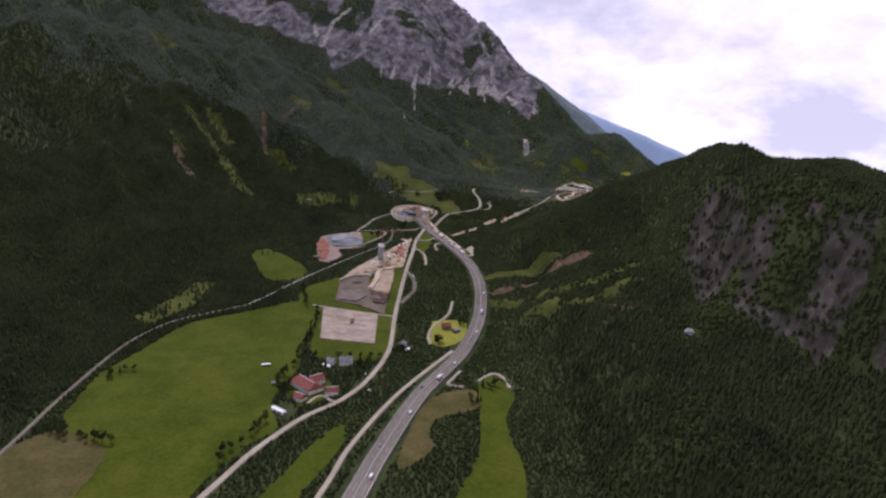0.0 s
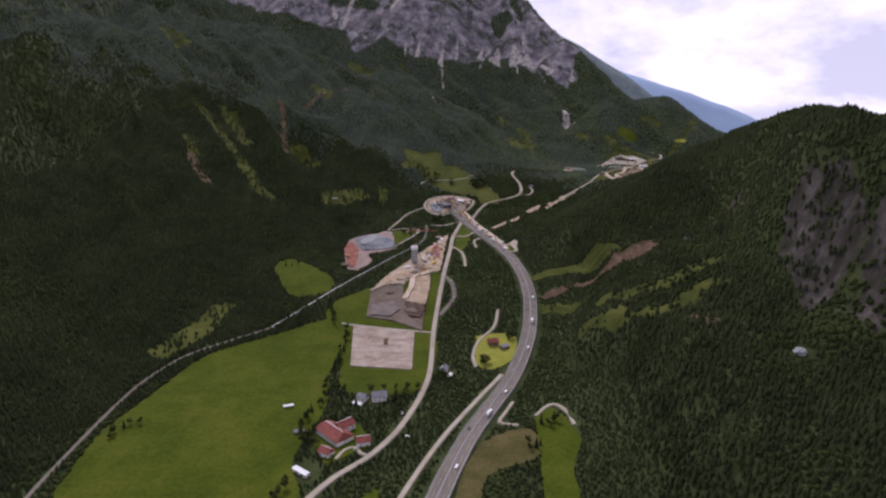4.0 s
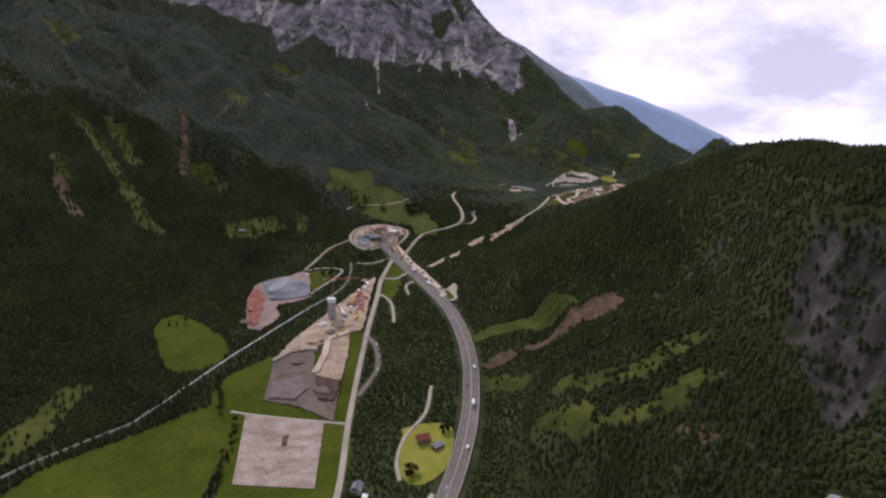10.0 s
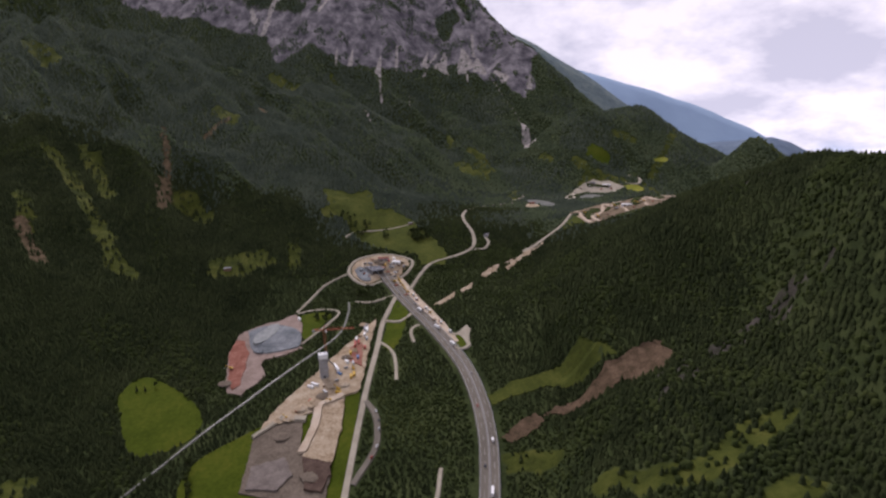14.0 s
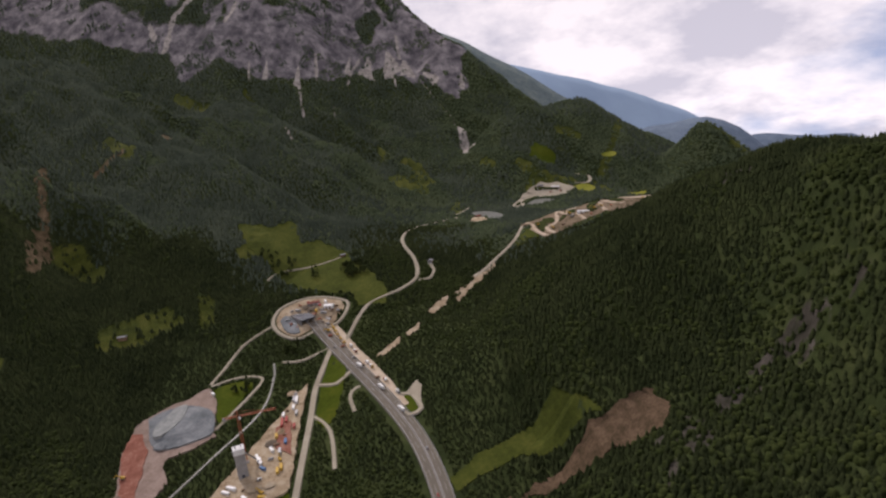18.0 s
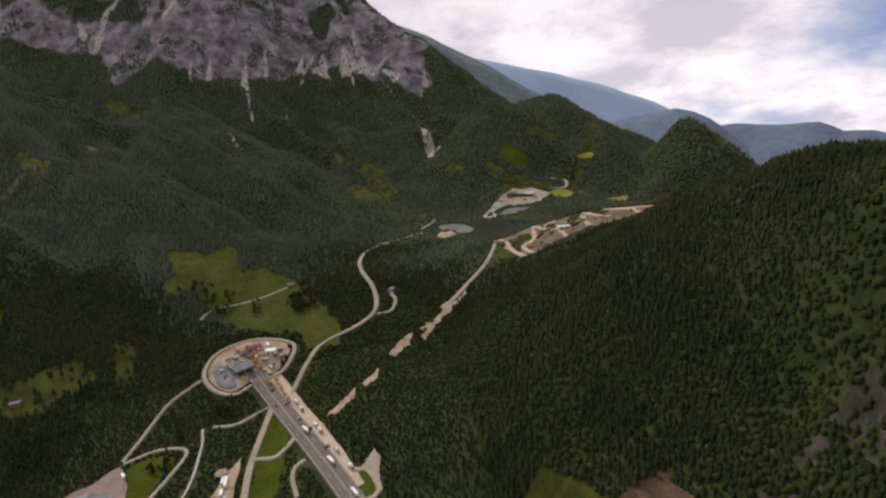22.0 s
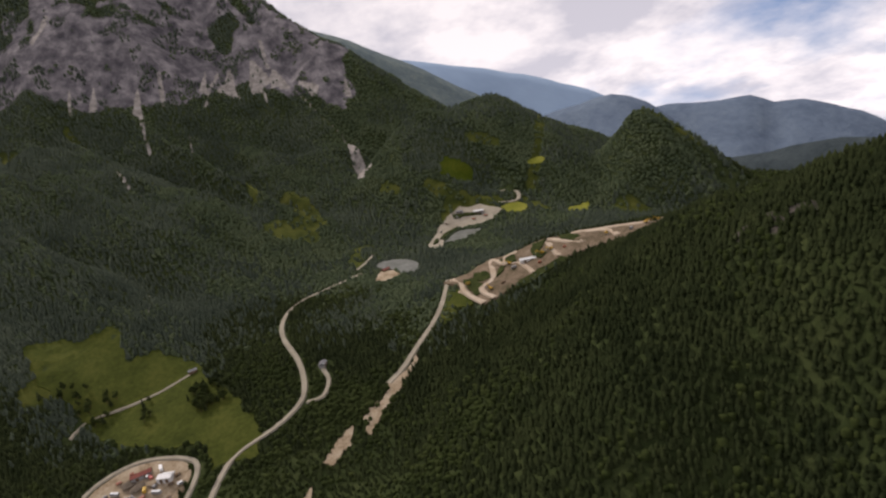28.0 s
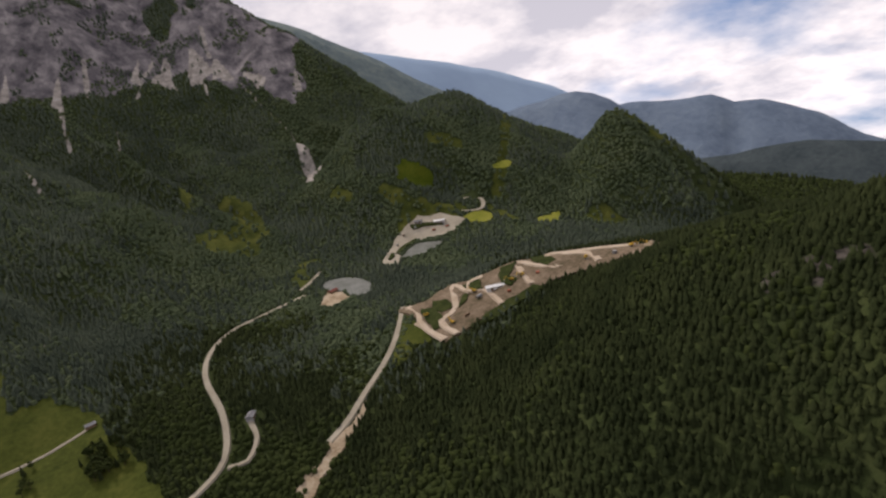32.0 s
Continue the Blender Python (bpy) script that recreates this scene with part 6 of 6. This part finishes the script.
def build_trees():
    kinds = [leaf_tree("broadleaf tree with a rounded green crown", 3), leaf_tree("broadleaf tree with an uneven green crown", 8), spruce_tree("dark spruce with drooping branches", 5)]
    rng = np.random.default_rng(77)
    spots = []
    # hedges and rows of trees along these lines; then groups round these places
    for line, gap, spread in (([(-192, 815), (-188, 740), (-183, 660), (-186, 600), (-180, 560)], 9, 4), ([(-176, 668), (-150, 655), (-110, 662), (-85, 668)], 9, 4), ([(-180, 540), (-176, 500), (-196, 430)], 10, 3), ([(-92, 660), (-100, 620), (-118, 600)], 8, 4), ([(-350, 455), (-330, 447), (-300, 447)], 5, 4), ([(-366, 556), (-362, 575), (-352, 582)], 6, 3), ([(-214, 820), (-226, 850), (-235, 868)], 8, 3)):
        c = curve_through(line, gap)
        spots += [(x, y) for x, y in c + rng.uniform(-spread, spread, c.shape)]
    for x, y, r, n in ((-26, 1332, 20, 46), (-126, 1350, 18, 20), (-150, 1370, 14, 8), (-82, 1330, 6, 4), (-88, 1352, 8, 4), (20, 780, 7, 4), (-12, 722, 7, 5), (24, 740, 6, 4), (-165, 592, 14, 8), (-178, 560, 12, 6), (-150, 640, 12, 8), (-112, 640, 10, 8), (52, 600, 10, 6), (35, 560, 8, 4), (-60, 690, 8, 6), (-152, 1120, 10, 7), (-148, 1152, 12, 8), (-104, 1184, 10, 8), (-320, 980, 14, 3)):
        a, d = rng.uniform(0, 6.3, n), r * np.sqrt(rng.uniform(0, 1, n))
        spots += list(zip(x + d * np.cos(a), y + d * np.sin(a)))
    spots = [s for s in spots if all(abs(s[0] - hx) > 13 or abs(s[1] - hy) > 11 for hx, hy in ((-152, 577), (-141, 587), (-152, 545), (-124, 565), (-168, 519), (-122, 645), (-140, 643)))]
    used = [False] * 3
    for k, (x, y) in enumerate(spots):
        if any(to_line(np.array([x]), np.array([y]), [tuple(p) for p in line])[0][0] < half for line, half in WAYS):
            continue
        pick = int(rng.choice((0, 0, 1, 1, 2)))
        tall = float(rng.uniform(6, 10.5)) * (1.15 if pick == 2 else 1.0)
        m = pose(x, y, ground_at(x, y) + 0.3, 0, 0, float(rng.uniform(0, 360)))
        ob = kinds[pick]
        if used[pick]:
            ob = copy_thing(kinds[pick], m)
        used[pick] = True
        ob.matrix_world = m
        ob.scale = (tall, tall, tall)


build_trees()


# ---- boulders ----
def boulder(x, y, r, label, seed):
    bm = bmesh.new()
    bmesh.ops.create_icosphere(bm, subdivisions=3, radius=r)
    for v in bm.verts:
        v.co *= 1 + 0.3 * noise.noise(v.co * (1.6 / r) + Vector((seed, 3, 1)))
        v.co.z *= 0.7
    me = bpy.data.meshes.new("boulder")
    bm.to_mesh(me)
    bm.free()
    me.materials.append(PALE_SPOIL)
    ob = new("boulder", me)
    ob.matrix_world = pose(x, y, ground_at(x, y) + r * 0.35, 0, 0, seed * 50)
    return tagged(ob, label, "boulder")


boulder(252, 562, 5.2, "pale limestone outcrop standing out of dark forest", 2)
